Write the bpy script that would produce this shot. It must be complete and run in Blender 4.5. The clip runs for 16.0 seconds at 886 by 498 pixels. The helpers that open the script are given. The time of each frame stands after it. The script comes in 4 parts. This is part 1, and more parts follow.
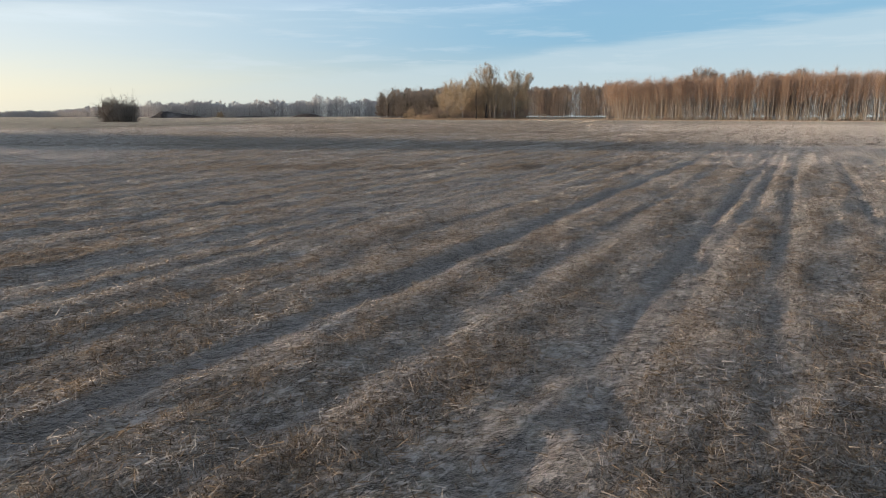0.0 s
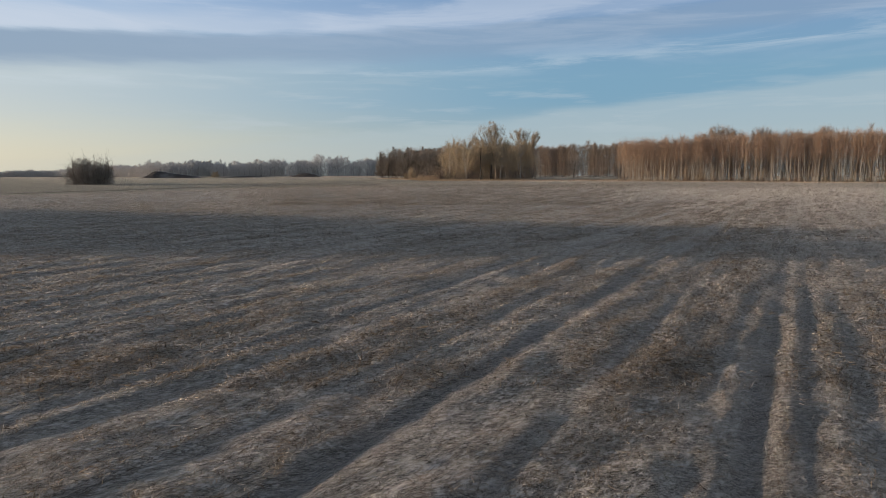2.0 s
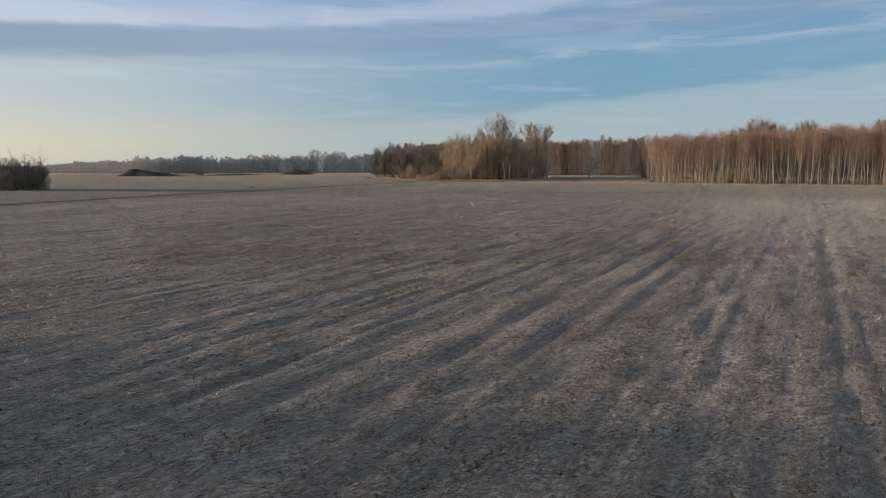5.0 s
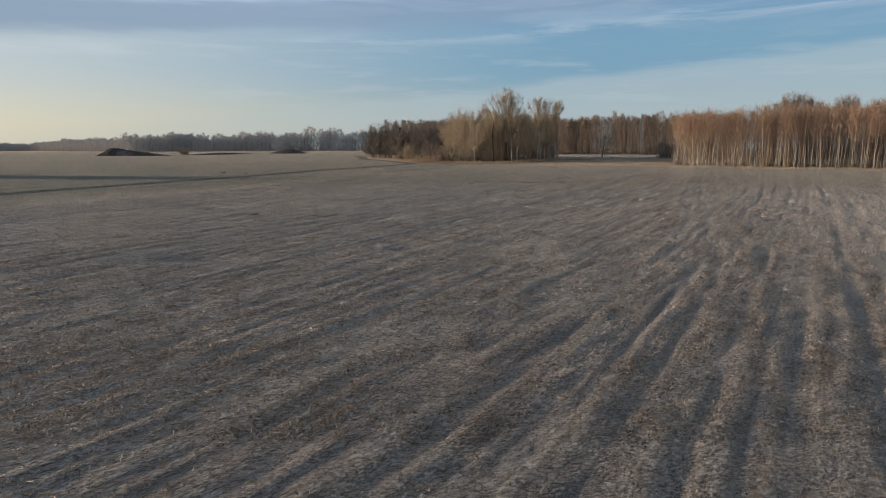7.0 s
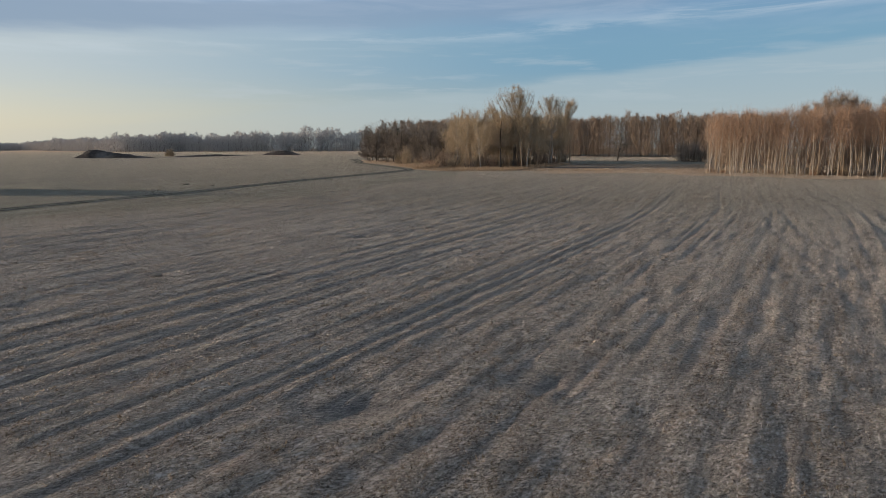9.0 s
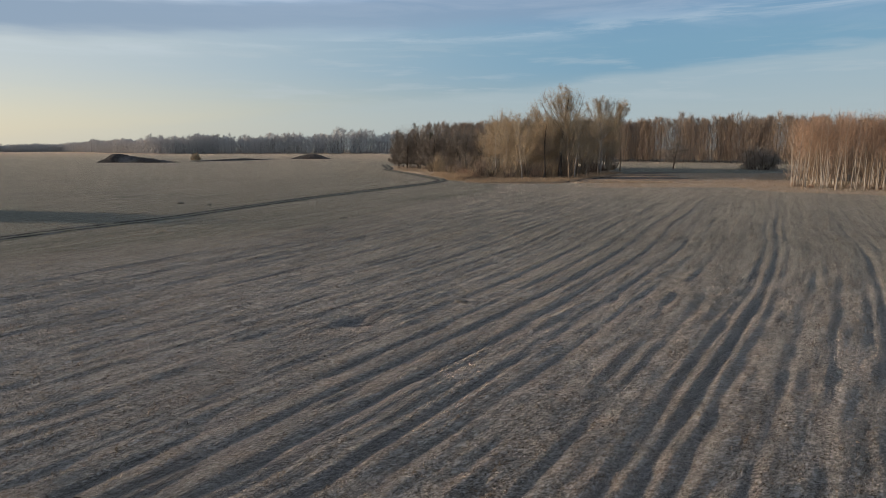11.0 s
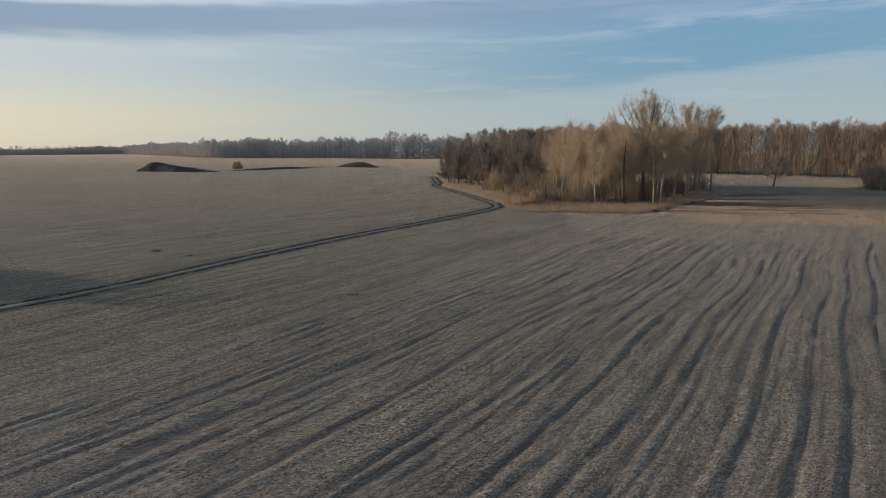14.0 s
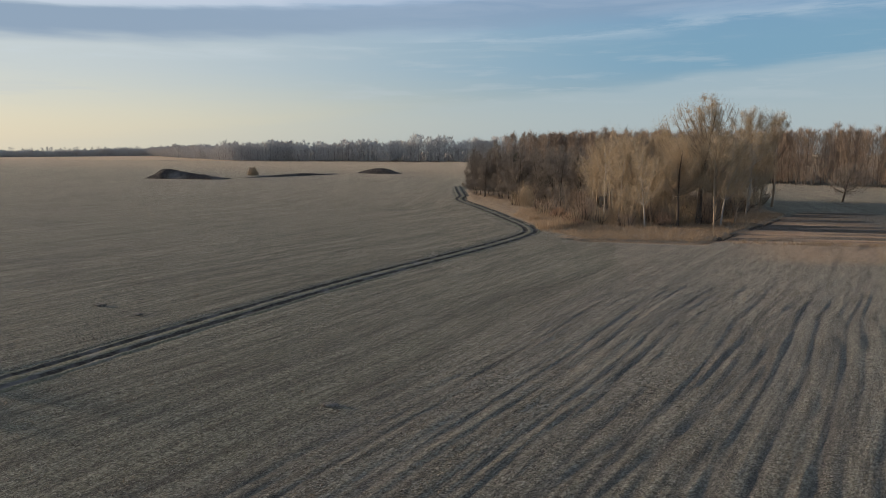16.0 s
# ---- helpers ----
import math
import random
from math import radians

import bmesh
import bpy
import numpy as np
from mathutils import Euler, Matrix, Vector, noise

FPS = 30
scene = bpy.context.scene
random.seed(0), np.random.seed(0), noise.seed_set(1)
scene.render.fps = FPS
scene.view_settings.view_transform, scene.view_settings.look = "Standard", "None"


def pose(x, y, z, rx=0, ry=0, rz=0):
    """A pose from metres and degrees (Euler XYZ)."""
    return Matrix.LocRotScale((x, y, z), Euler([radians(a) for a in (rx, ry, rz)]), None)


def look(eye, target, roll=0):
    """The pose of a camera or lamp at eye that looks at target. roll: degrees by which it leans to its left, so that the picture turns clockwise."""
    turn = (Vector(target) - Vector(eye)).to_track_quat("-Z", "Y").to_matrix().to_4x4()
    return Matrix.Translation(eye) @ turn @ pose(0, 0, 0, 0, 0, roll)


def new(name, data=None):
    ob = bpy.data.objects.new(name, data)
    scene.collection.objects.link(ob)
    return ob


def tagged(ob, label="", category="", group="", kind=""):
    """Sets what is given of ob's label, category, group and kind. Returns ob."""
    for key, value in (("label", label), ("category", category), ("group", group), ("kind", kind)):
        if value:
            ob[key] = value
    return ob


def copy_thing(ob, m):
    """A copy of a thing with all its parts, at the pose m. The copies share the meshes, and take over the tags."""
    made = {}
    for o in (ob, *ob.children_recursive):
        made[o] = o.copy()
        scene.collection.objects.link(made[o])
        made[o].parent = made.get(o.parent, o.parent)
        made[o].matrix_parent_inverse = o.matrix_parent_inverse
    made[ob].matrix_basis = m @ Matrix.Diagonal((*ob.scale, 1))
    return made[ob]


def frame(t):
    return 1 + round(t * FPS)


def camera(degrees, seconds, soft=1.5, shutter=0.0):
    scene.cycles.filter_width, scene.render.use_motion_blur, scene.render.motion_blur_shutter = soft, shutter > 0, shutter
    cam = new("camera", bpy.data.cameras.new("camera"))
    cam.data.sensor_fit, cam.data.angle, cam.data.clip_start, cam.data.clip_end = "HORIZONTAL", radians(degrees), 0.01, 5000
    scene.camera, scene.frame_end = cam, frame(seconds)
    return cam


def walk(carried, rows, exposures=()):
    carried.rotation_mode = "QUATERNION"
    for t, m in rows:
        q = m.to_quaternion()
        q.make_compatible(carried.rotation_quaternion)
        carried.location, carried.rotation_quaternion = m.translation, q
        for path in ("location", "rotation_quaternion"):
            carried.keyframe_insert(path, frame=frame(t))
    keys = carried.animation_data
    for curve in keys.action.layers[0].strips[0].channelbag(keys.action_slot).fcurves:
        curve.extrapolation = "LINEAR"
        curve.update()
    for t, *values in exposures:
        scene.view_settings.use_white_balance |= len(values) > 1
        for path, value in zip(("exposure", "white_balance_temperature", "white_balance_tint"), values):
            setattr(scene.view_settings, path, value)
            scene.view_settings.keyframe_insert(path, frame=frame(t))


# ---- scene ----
cam = camera(70.0, 16.0, soft=0.9)
PATH = [
    (0, (1.382, 70.614, 2.265, 77.914, 0.033, 0.179)),
    (0.5, (1.371, 75.285, 2.282, 80.031, 0.034, 0.246)),
    (1, (1.366, 79.778, 2.440, 81.709, 0.036, 0.327)),
    (1.5, (1.362, 84.161, 2.686, 83.092, 0.072, 0.384)),
    (2, (1.353, 88.490, 2.981, 83.061, 0.100, 0.416)),
    (2.5, (1.336, 92.813, 3.297, 82.943, 0.114, 0.444)),
    (3, (1.309, 97.167, 3.616, 82.826, 0.120, 0.507)),
    (3.5, (1.273, 101.578, 3.926, 82.698, 0.122, 0.499)),
    (6, (0.982, 124.731, 5.286, 82.084, 0.132, 0.591)),
    (6.5, (0.911, 129.527, 5.544, 81.237, 0.145, 0.564)),
    (7, (0.837, 134.334, 5.809, 80.414, 0.165, 0.589)),
    (7.5, (0.761, 139.132, 6.088, 80.307, 0.178, 0.626)),
    (8, (0.681, 143.896, 6.384, 80.301, 0.175, 0.694)),
    (8.5, (0.597, 148.607, 6.702, 80.279, 0.153, 0.656)),
    (9, (0.504, 153.245, 7.043, 80.281, 0.130, 0.710)),
    (11.5, (-0.203, 175.076, 9.135, 80.286, 0.114, 5.199)),
    (12, (-0.428, 179.189, 9.624, 80.303, 0.091, 6.417)),
    (12.5, (-0.693, 183.247, 10.132, 80.314, 0.078, 7.189)),
    (13, (-1.004, 187.271, 10.655, 80.312, 0.057, 7.801)),
    (13.5, (-1.365, 191.281, 11.191, 80.318, 0.035, 8.373)),
    (14, (-1.781, 195.293, 11.735, 80.315, 0.020, 8.951)),
    (14.5, (-2.256, 199.319, 12.282, 80.308, 0.014, 9.525)),
    (15, (-2.791, 203.359, 12.828, 80.314, 0.005, 10.167)),
    (15.5, (-3.386, 207.397, 13.365, 80.307, 0.004, 10.742)),
    (16, (-4.041, 211.397, 13.885, 80.303, 0.011, 11.306)),
]
walk(cam, [(t, pose(*row)) for t, row in PATH], [(0.0, 0.5), (0.5, 0.4), (1.0, 0.28), (2.0, 0.05), (3.5, 0.0), (16.0, 0.0)])

# ---------------------------------------------------------------- light
SUN_EL = radians(6.3)
SUN_FROM = Vector((-1.0, 0.10, 0.0)).normalized()      # the side on which the low sun stands
scene.view_settings.exposure = 0.0

world = bpy.data.worlds.new("sky")
scene.world = world
world.use_nodes = True


class Nodes:
    """Short hand for building a node tree."""

    def __init__(self, tree):
        self.tree = tree
        tree.nodes.clear()

    def add(self, kind, props=None, **values):
        n = self.tree.nodes.new(kind)
        for k, v in (props or {}).items():
            setattr(n, k, v)
        for k, v in values.items():
            key = int(k[1:]) if k[0] == "i" and k[1:].isdigit() else k.replace("_", " ")
            sock = n.inputs[key]
            if isinstance(v, bpy.types.NodeSocket):
                self.tree.links.new(v, sock)
            else:
                sock.default_value = v
        return n

    def math(self, op, a, b=0.0, clamp=False):
        return self.add("ShaderNodeMath", {"operation": op, "use_clamp": clamp}, i0=a, i1=b).outputs[0]

    def mix(self, f, a, b):
        n = self.tree.nodes.new("ShaderNodeMix")
        n.data_type = "RGBA"
        for sock, v in ((n.inputs[0], f), (n.inputs[6], a), (n.inputs[7], b)):
            if isinstance(v, bpy.types.NodeSocket):
                self.tree.links.new(v, sock)
            else:
                sock.default_value = v if isinstance(v, (int, float)) else (*v, 1.0)[:4]
        return n.outputs[2]

    def noise(self, vec, scale, detail=4.0, rough=0.55, distortion=0.0):
        return self.add("ShaderNodeTexNoise", None, Vector=vec, Scale=scale, Detail=detail, Roughness=rough, Distortion=distortion).outputs[0]

    def step(self, v, lo, hi):
        return self.add("ShaderNodeMapRange", {"interpolation_type": "SMOOTHSTEP"}, i0=v, i1=lo, i2=hi, i3=0.0, i4=1.0).outputs[0]


def build_sky():
    w = Nodes(world.node_tree)
    coord = w.add("ShaderNodeTexCoord").outputs["Generated"]
    sep = w.add("ShaderNodeSeparateXYZ", None, Vector=coord)
    x, y, z = sep.outputs
    sky = w.add("ShaderNodeTexSky", {"sky_type": "NISHITA", "sun_disc": False, "sun_elevation": SUN_EL,
                                     "sun_rotation": math.atan2(SUN_FROM.x, SUN_FROM.y), "altitude": 150.0,
                                     "air_density": 1.0, "dust_density": 1.2, "ozone_density": 1.6})
    az = w.math("ARCTAN2", x, y)
    el = w.math("ARCSINE", z)
    flat = w.add("ShaderNodeCombineXYZ", None, X=w.math("MULTIPLY", az, 1.0), Y=w.math("MULTIPLY", el, 9.0), Z=0.0).outputs[0]
    wob = w.math("MULTIPLY", w.math("SUBTRACT", w.noise(flat, 2.2, 3.0), 0.5), 0.022)
    fine = w.math("MULTIPLY", w.math("SUBTRACT", w.noise(flat, 9.0, 5.0), 0.5), 0.016)
    e = w.math("ADD", w.math("ADD", el, wob), fine)
    # blue sky that pales towards the sun's side and the horizon, a long grey bank, bright streaks over it, thin cloud above
    left = w.step(az, 0.25, -0.80)
    low = w.mix(left, (0.40, 0.49, 0.52), (0.76, 0.73, 0.60))
    mid = w.mix(left, (0.205, 0.395, 0.57), (0.59, 0.655, 0.70))
    top = w.mix(left, (0.21, 0.355, 0.59), (0.44, 0.585, 0.81))
    c = w.mix(w.step(w.math("ADD", el, fine), 0.010, 0.115), low, mid)
    c = w.mix(w.step(e, 0.13, 0.24), c, top)
    base = w.add("ShaderNodeVectorMath", {"operation": "SCALE"}, i0=sky.outputs[0], Scale=SKY_GAIN).outputs[0]
    c = w.mix(0.22, c, base)
    patch = w.noise(flat, 3.6, 6.0, 0.62, 0.5)
    cloud = w.math("MULTIPLY", w.step(patch, 0.40, 0.62), w.step(el, 0.13, 0.22))
    c = w.mix(w.math("MULTIPLY", cloud, 0.40), c, (0.56, 0.63, 0.74))
    thin = w.math("MULTIPLY", w.step(w.noise(flat, 5.5, 4.0, 0.6, 0.3), 0.50, 0.66), w.math("MULTIPLY", w.step(el, 0.04, 0.07), w.math("SUBTRACT", 1.0, w.step(el, 0.10, 0.17))))
    c = w.mix(w.math("MULTIPLY", thin, 0.28), c, (0.52, 0.58, 0.62))
    edge = w.math("SUBTRACT", e, w.math("ADD", 0.074, w.math("MULTIPLY", az, 0.097)))
    c = w.mix(w.math("MULTIPLY", w.math("SUBTRACT", 1.0, w.step(edge, -0.010, 0.008)), w.math("SUBTRACT", 0.55, w.math("MULTIPLY", left, 0.5))), c, (0.44, 0.525, 0.565))
    b = w.math("SUBTRACT", e, w.math("ADD", 0.198, w.math("MULTIPLY", az, 0.052)))
    streak = w.math("MULTIPLY", w.step(b, 0.014, 0.024), w.math("SUBTRACT", 1.0, w.step(b, 0.026, 0.060)))
    bank = w.math("MULTIPLY", w.step(b, -0.036, -0.012), w.math("SUBTRACT", 1.0, w.step(b, 0.010, 0.021)))
    c = w.mix(w.math("MULTIPLY", streak, w.math("ADD", 0.22, w.math("MULTIPLY", left, 0.36))), c, (0.60, 0.66, 0.76))
    c = w.mix(w.math("MULTIPLY", bank, w.math("ADD", 0.50, w.math("MULTIPLY", left, 0.38))), c, (0.25, 0.345, 0.47))
    under = w.math("MULTIPLY", w.step(b, -0.058, -0.046), w.math("SUBTRACT", 1.0, w.step(b, -0.044, -0.030)))
    c = w.mix(w.math("MULTIPLY", under, w.math("MULTIPLY", w.step(patch, 0.42, 0.58), 0.26)), c, (0.60, 0.68, 0.74))
    # deeper blue with thin cloud overhead
    deck = w.math("MULTIPLY", w.step(el, 0.26, 0.75), w.math("ADD", 0.55, w.math("MULTIPLY", w.noise(coord, 3.0, 5.0, 0.6), 0.6)), True)
    c = w.mix(deck, c, (0.25, 0.28, 0.33))
    bg = w.add("ShaderNodeBackground", None, Color=c, Strength=1.0)
    w.tree.links.new(bg.outputs[0], w.add("ShaderNodeOutputWorld").inputs[0])


SKY_GAIN = 0.11
build_sky()

sun = new("sun", bpy.data.lights.new("sun", "SUN"))
sun.data.energy, sun.data.angle, sun.data.color = 5.0, radians(0.6), (1.0, 0.79, 0.58)
toward = SUN_FROM * math.cos(SUN_EL) + Vector((0, 0, math.sin(SUN_EL)))
sun.matrix_world = look((0, 0, 60), tuple(Vector((0, 0, 60)) - toward))

# ---------------------------------------------------------------- materials


def material(name, rough=0.9):
    m = bpy.data.materials.new(name)
    m.use_nodes = True
    n = Nodes(m.node_tree)
    bsdf = n.add("ShaderNodeBsdfPrincipled", None, Roughness=rough)
    bsdf.inputs["Specular IOR Level"].default_value = 0.2
    out = n.add("ShaderNodeOutputMaterial")
    n.tree.links.new(bsdf.outputs[0], out.inputs[0])
    return m, n, bsdf


def put(n, bsdf, color=None, bump=None, strength=0.5, dist=0.05):
    if color is not None:
        n.tree.links.new(color, bsdf.inputs["Base Color"])
    if bump is not None:
        b = n.add("ShaderNodeBump", None, Height=bump, Strength=strength, Distance=dist)
        n.tree.links.new(b.outputs[0], bsdf.inputs["Normal"])


def bark_material(name, dark, pale, mark=0.5, rough=0.9):
    """Bark: pale skin with dark marks that sit as bands round the stem."""
    m, n, bsdf = material(name, rough)
    co = n.add("ShaderNodeTexCoord").outputs["Object"]
    band = n.add("ShaderNodeMapping", None, Vector=co, Scale=(1.2, 1.2, 3.5)).outputs[0]
    a = n.step(n.noise(band, 1.4, 5.0, 0.65), mark, mark + 0.14)
    g = n.noise(co, 9.0, 4.0)
    rnd = n.add("ShaderNodeObjectInfo").outputs["Random"]
    c = n.mix(a, pale, dark)
    c = n.mix(n.math("MULTIPLY", g, 0.5), c, dark)
    c = n.mix(n.math("MULTIPLY", rnd, 0.35), c, dark)
    put(n, bsdf, c, g, 0.6, 0.03)
    return m


def twig_material(name, one, two, frost=0.25):
    """Thin bare twigs: two tones by twig and by tree, with a little rime."""
    m, n, bsdf = material(name, 0.85)
    isl = n.add("ShaderNodeNewGeometry").outputs["Random Per Island"]
    rnd = n.add("ShaderNodeObjectInfo").outputs["Random"]
    c = n.mix(isl, one, two)
    c = n.mix(n.math("MULTIPLY", rnd, 0.4), c, two)
    co = n.add("ShaderNodeTexCoord").outputs["Object"]
    c = n.mix(n.math("MULTIPLY", n.step(n.noise(co, 0.9, 3.0), 0.4, 0.75), frost), c, (0.42, 0.40, 0.38))
    put(n, bsdf, c)
    return m


def ground_material():
    m, n, bsdf = material("frosted_stubble_soil", 0.95)
    geo = n.add("ShaderNodeNewGeometry").outputs["Position"]

    def attr(key):
        return n.add("ShaderNodeAttribute", {"attribute_name": key}).outputs["Fac"]

    row, furrow, green, grass, plough = attr("row"), attr("furrow"), attr("green"), attr("grass"), attr("plough")
    sep = n.add("ShaderNodeSeparateXYZ", None, Vector=geo)
    along = n.add("ShaderNodeCombineXYZ", None, X=row, Y=n.math("MULTIPLY", sep.outputs[1], 0.22), Z=0.0).outputs[0]
    streak = n.noise(along, 3.2, 5.0, 0.65)
    matted = n.add("ShaderNodeCombineXYZ", None, X=row, Y=n.math("MULTIPLY", sep.outputs[1], 0.8), Z=0.0).outputs[0]
    tuft = n.noise(matted, 3.6, 6.0, 0.78)
    drill = n.add("ShaderNodeCombineXYZ", None, X=row, Y=n.math("MULTIPLY", sep.outputs[1], 0.045), Z=0.0).outputs[0]
    lines = n.noise(drill, 0.85, 4.0, 0.7)
    broad = n.noise(geo, 0.045, 4.0, 0.6)
    mid = n.noise(geo, 0.55, 4.0, 0.6)
    fine = n.noise(geo, 9.0, 6.0, 0.75)
    clump = n.noise(geo, 2.6, 4.0, 0.65)
    patches = n.noise(matted, 0.62, 4.0, 0.6)
    strand = n.add("ShaderNodeCombineXYZ", None, X=row, Y=n.math("MULTIPLY", sep.outputs[1], 0.6), Z=0.0).outputs[0]
    fleck = n.noise(strand, 7.0, 4.0, 0.8)
    speck = n.noise(matted, 11.0, 3.0, 0.75)
    # dark gaps and flecks: bare soil plus shade between tufts, put into the colour
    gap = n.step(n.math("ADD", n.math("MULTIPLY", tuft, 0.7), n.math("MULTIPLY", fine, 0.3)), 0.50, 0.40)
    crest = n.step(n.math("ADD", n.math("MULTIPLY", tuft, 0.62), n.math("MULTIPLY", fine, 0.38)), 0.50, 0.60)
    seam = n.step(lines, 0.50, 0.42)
    straw = n.mix(n.step(clump, 0.36, 0.64), (0.080, 0.062, 0.044), (0.240, 0.211, 0.155))
    straw = n.mix(n.math("MULTIPLY", n.step(patches, 0.50, 0.66), 0.75), straw, (0.272, 0.178, 0.114))
    straw = n.mix(n.math("MULTIPLY", n.step(streak, 0.5, 0.68), 0.45), straw, (0.238, 0.170, 0.114))
    rime = n.math("ADD", n.math("MULTIPLY", crest, 0.85), n.math("MULTIPLY", n.step(mid, 0.42, 0.66), 0.14))
    rime = n.math("MULTIPLY", rime, n.math("ADD", 0.5, n.math("MULTIPLY", broad, 0.8)), True)
    field = n.mix(n.math("MULTIPLY", rime, 0.95), straw, (0.673, 0.613, 0.570))
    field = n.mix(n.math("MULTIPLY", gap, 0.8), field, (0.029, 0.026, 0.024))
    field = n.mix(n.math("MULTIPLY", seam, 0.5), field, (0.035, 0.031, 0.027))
    field = n.mix(n.math("MULTIPLY", n.step(fleck, 0.505, 0.45), 0.76), field, (0.022, 0.019, 0.018))
    field = n.mix(n.math("MULTIPLY", n.step(speck, 0.53, 0.60), 0.60), field, (0.673, 0.613, 0.566))
    # frosted earth of furrows, arcs and pits, their blue-grey shade put into the colour
    shaded_soil = n.mix(n.step(fine, 0.4, 0.7), (0.043, 0.041, 0.042), (0.122, 0.122, 0.130))
    field = n.mix(n.math("MULTIPLY", furrow, 0.9, True), field, shaded_soil)
    shoots = n.mix(n.step(clump, 0.35, 0.65), (0.048, 0.049, 0.030), (0.217, 0.217, 0.146))
    shoots = n.mix(n.math("MULTIPLY", n.step(lines, 0.48, 0.64), 0.5), shoots, (0.276, 0.257, 0.186))
    shoots = n.mix(n.math("MULTIPLY", rime, 0.75), shoots, (0.391, 0.391, 0.312))
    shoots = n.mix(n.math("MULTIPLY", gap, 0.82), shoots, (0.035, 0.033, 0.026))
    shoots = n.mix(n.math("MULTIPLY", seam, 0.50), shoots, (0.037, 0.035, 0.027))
    shoots = n.mix(n.math("MULTIPLY", n.step(fleck, 0.515, 0.46), 0.78), shoots, (0.026, 0.025, 0.019))
    shoots = n.mix(n.math("MULTIPLY", n.step(speck, 0.53, 0.60), 0.48), shoots, (0.560, 0.560, 0.470))
    swath = n.add("ShaderNodeCombineXYZ", None, X=row, Y=n.math("MULTIPLY", sep.outputs[1], 0.03), Z=0.0).outputs[0]
    shoots = n.mix(n.math("MULTIPLY", n.step(n.noise(swath, 0.42, 3.0, 0.75), 0.50, 0.40), 0.30), shoots, (0.036, 0.036, 0.024))
    shoots = n.mix(n.math("MULTIPLY", furrow, 0.8, True), shoots, shaded_soil)
    c = n.mix(n.math("MULTIPLY", green, n.math("ADD", 0.68, n.math("MULTIPLY", broad, 0.6)), True), field, shoots)
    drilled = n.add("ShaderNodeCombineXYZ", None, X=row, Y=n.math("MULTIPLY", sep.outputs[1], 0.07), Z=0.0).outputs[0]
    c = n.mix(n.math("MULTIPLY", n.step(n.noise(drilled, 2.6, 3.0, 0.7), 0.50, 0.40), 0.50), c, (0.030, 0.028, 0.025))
    dry = n.mix(n.step(clump, 0.3, 0.7), (0.17, 0.112, 0.07), (0.40, 0.275, 0.165))
    dry = n.mix(n.math("MULTIPLY", rime, 0.4), dry, (0.288, 0.277, 0.266))
    c = n.mix(grass, c, dry)
    stripe = n.add("ShaderNodeCombineXYZ", None, X=n.math("MULTIPLY", sep.outputs[0], 0.02), Y=n.math("MULTIPLY", sep.outputs[1], 0.32), Z=0.0).outputs[0]
    turned = n.mix(n.step(n.noise(stripe, 1.0, 3.0, 0.6), 0.44, 0.56), (0.045, 0.033, 0.025), (0.33, 0.205, 0.115))
    c = n.mix(n.math("MULTIPLY", plough, 0.9), c, turned)
    # ditch shade is put into the colour as near-black; the far strip shares it
    c = n.mix(n.step(plough, 1.0, 1.25), c, (0.022, 0.018, 0.014))
    h = n.math("ADD", n.math("MULTIPLY", fine, 0.55), n.math("ADD", n.math("MULTIPLY", tuft, 1.1), n.math("ADD", n.math("MULTIPLY", streak, 0.5), n.math("MULTIPLY", lines, 0.9))))
    n.tree.links.new(n.math("SUBTRACT", 0.90, n.math("MULTIPLY", green, 0.66, True)), bsdf.inputs["Sheen Weight"])
    bsdf.inputs["Sheen Roughness"].default_value = 0.15
    bsdf.inputs["Sheen Tint"].default_value = (1.0, 0.89, 0.78, 1.0)
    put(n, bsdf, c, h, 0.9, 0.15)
    return m


def soil_material(name, one, two, scale=3.0, dist=0.1):
    m, n, bsdf = material(name, 0.95)
    geo = n.add("ShaderNodeNewGeometry").outputs["Position"]
    a, b = n.noise(geo, scale, 5.0, 0.65), n.noise(geo, scale * 0.13, 3.0)
    c = n.mix(n.step(a, 0.35, 0.68), one, two)
    c = n.mix(n.math("MULTIPLY", n.step(b, 0.45, 0.7), 0.45), c, (0.24, 0.23, 0.225))
    put(n, bsdf, c, a, 0.9, dist)
    return m


def blade_material(name, one, two, rime, through_light=0.48):
    """Thin straw or grass: two tones by blade, rime in patches, some light passing through."""
    m, n, bsdf = material(name, 0.9)
    isl = n.add("ShaderNodeNewGeometry").outputs["Random Per Island"]
    geo = n.add("ShaderNodeNewGeometry").outputs["Position"]
    other = n.math("FRACT", n.math("MULTIPLY", isl, 37.7))
    c = n.mix(n.math("POWER", isl, 1.4), one, two)
    patch = n.math("ADD", 0.35, n.math("MULTIPLY", n.step(n.noise(geo, 0.7, 4.0), 0.38, 0.65), 0.65))
    c = n.mix(n.math("MULTIPLY", n.math("MULTIPLY", patch, n.step(other, 0.45, 0.85)), rime), c, (0.60, 0.575, 0.55))
    put(n, bsdf, c)
    thin = n.add("ShaderNodeBsdfTranslucent", None, Color=c)
    both = n.add("ShaderNodeMixShader", None, i0=through_light, i1=bsdf.outputs[0], i2=thin.outputs[0])
    out = next(o for o in n.tree.nodes if o.bl_idname == "ShaderNodeOutputMaterial")
    n.tree.links.new(both.outputs[0], out.inputs[0])
    return m


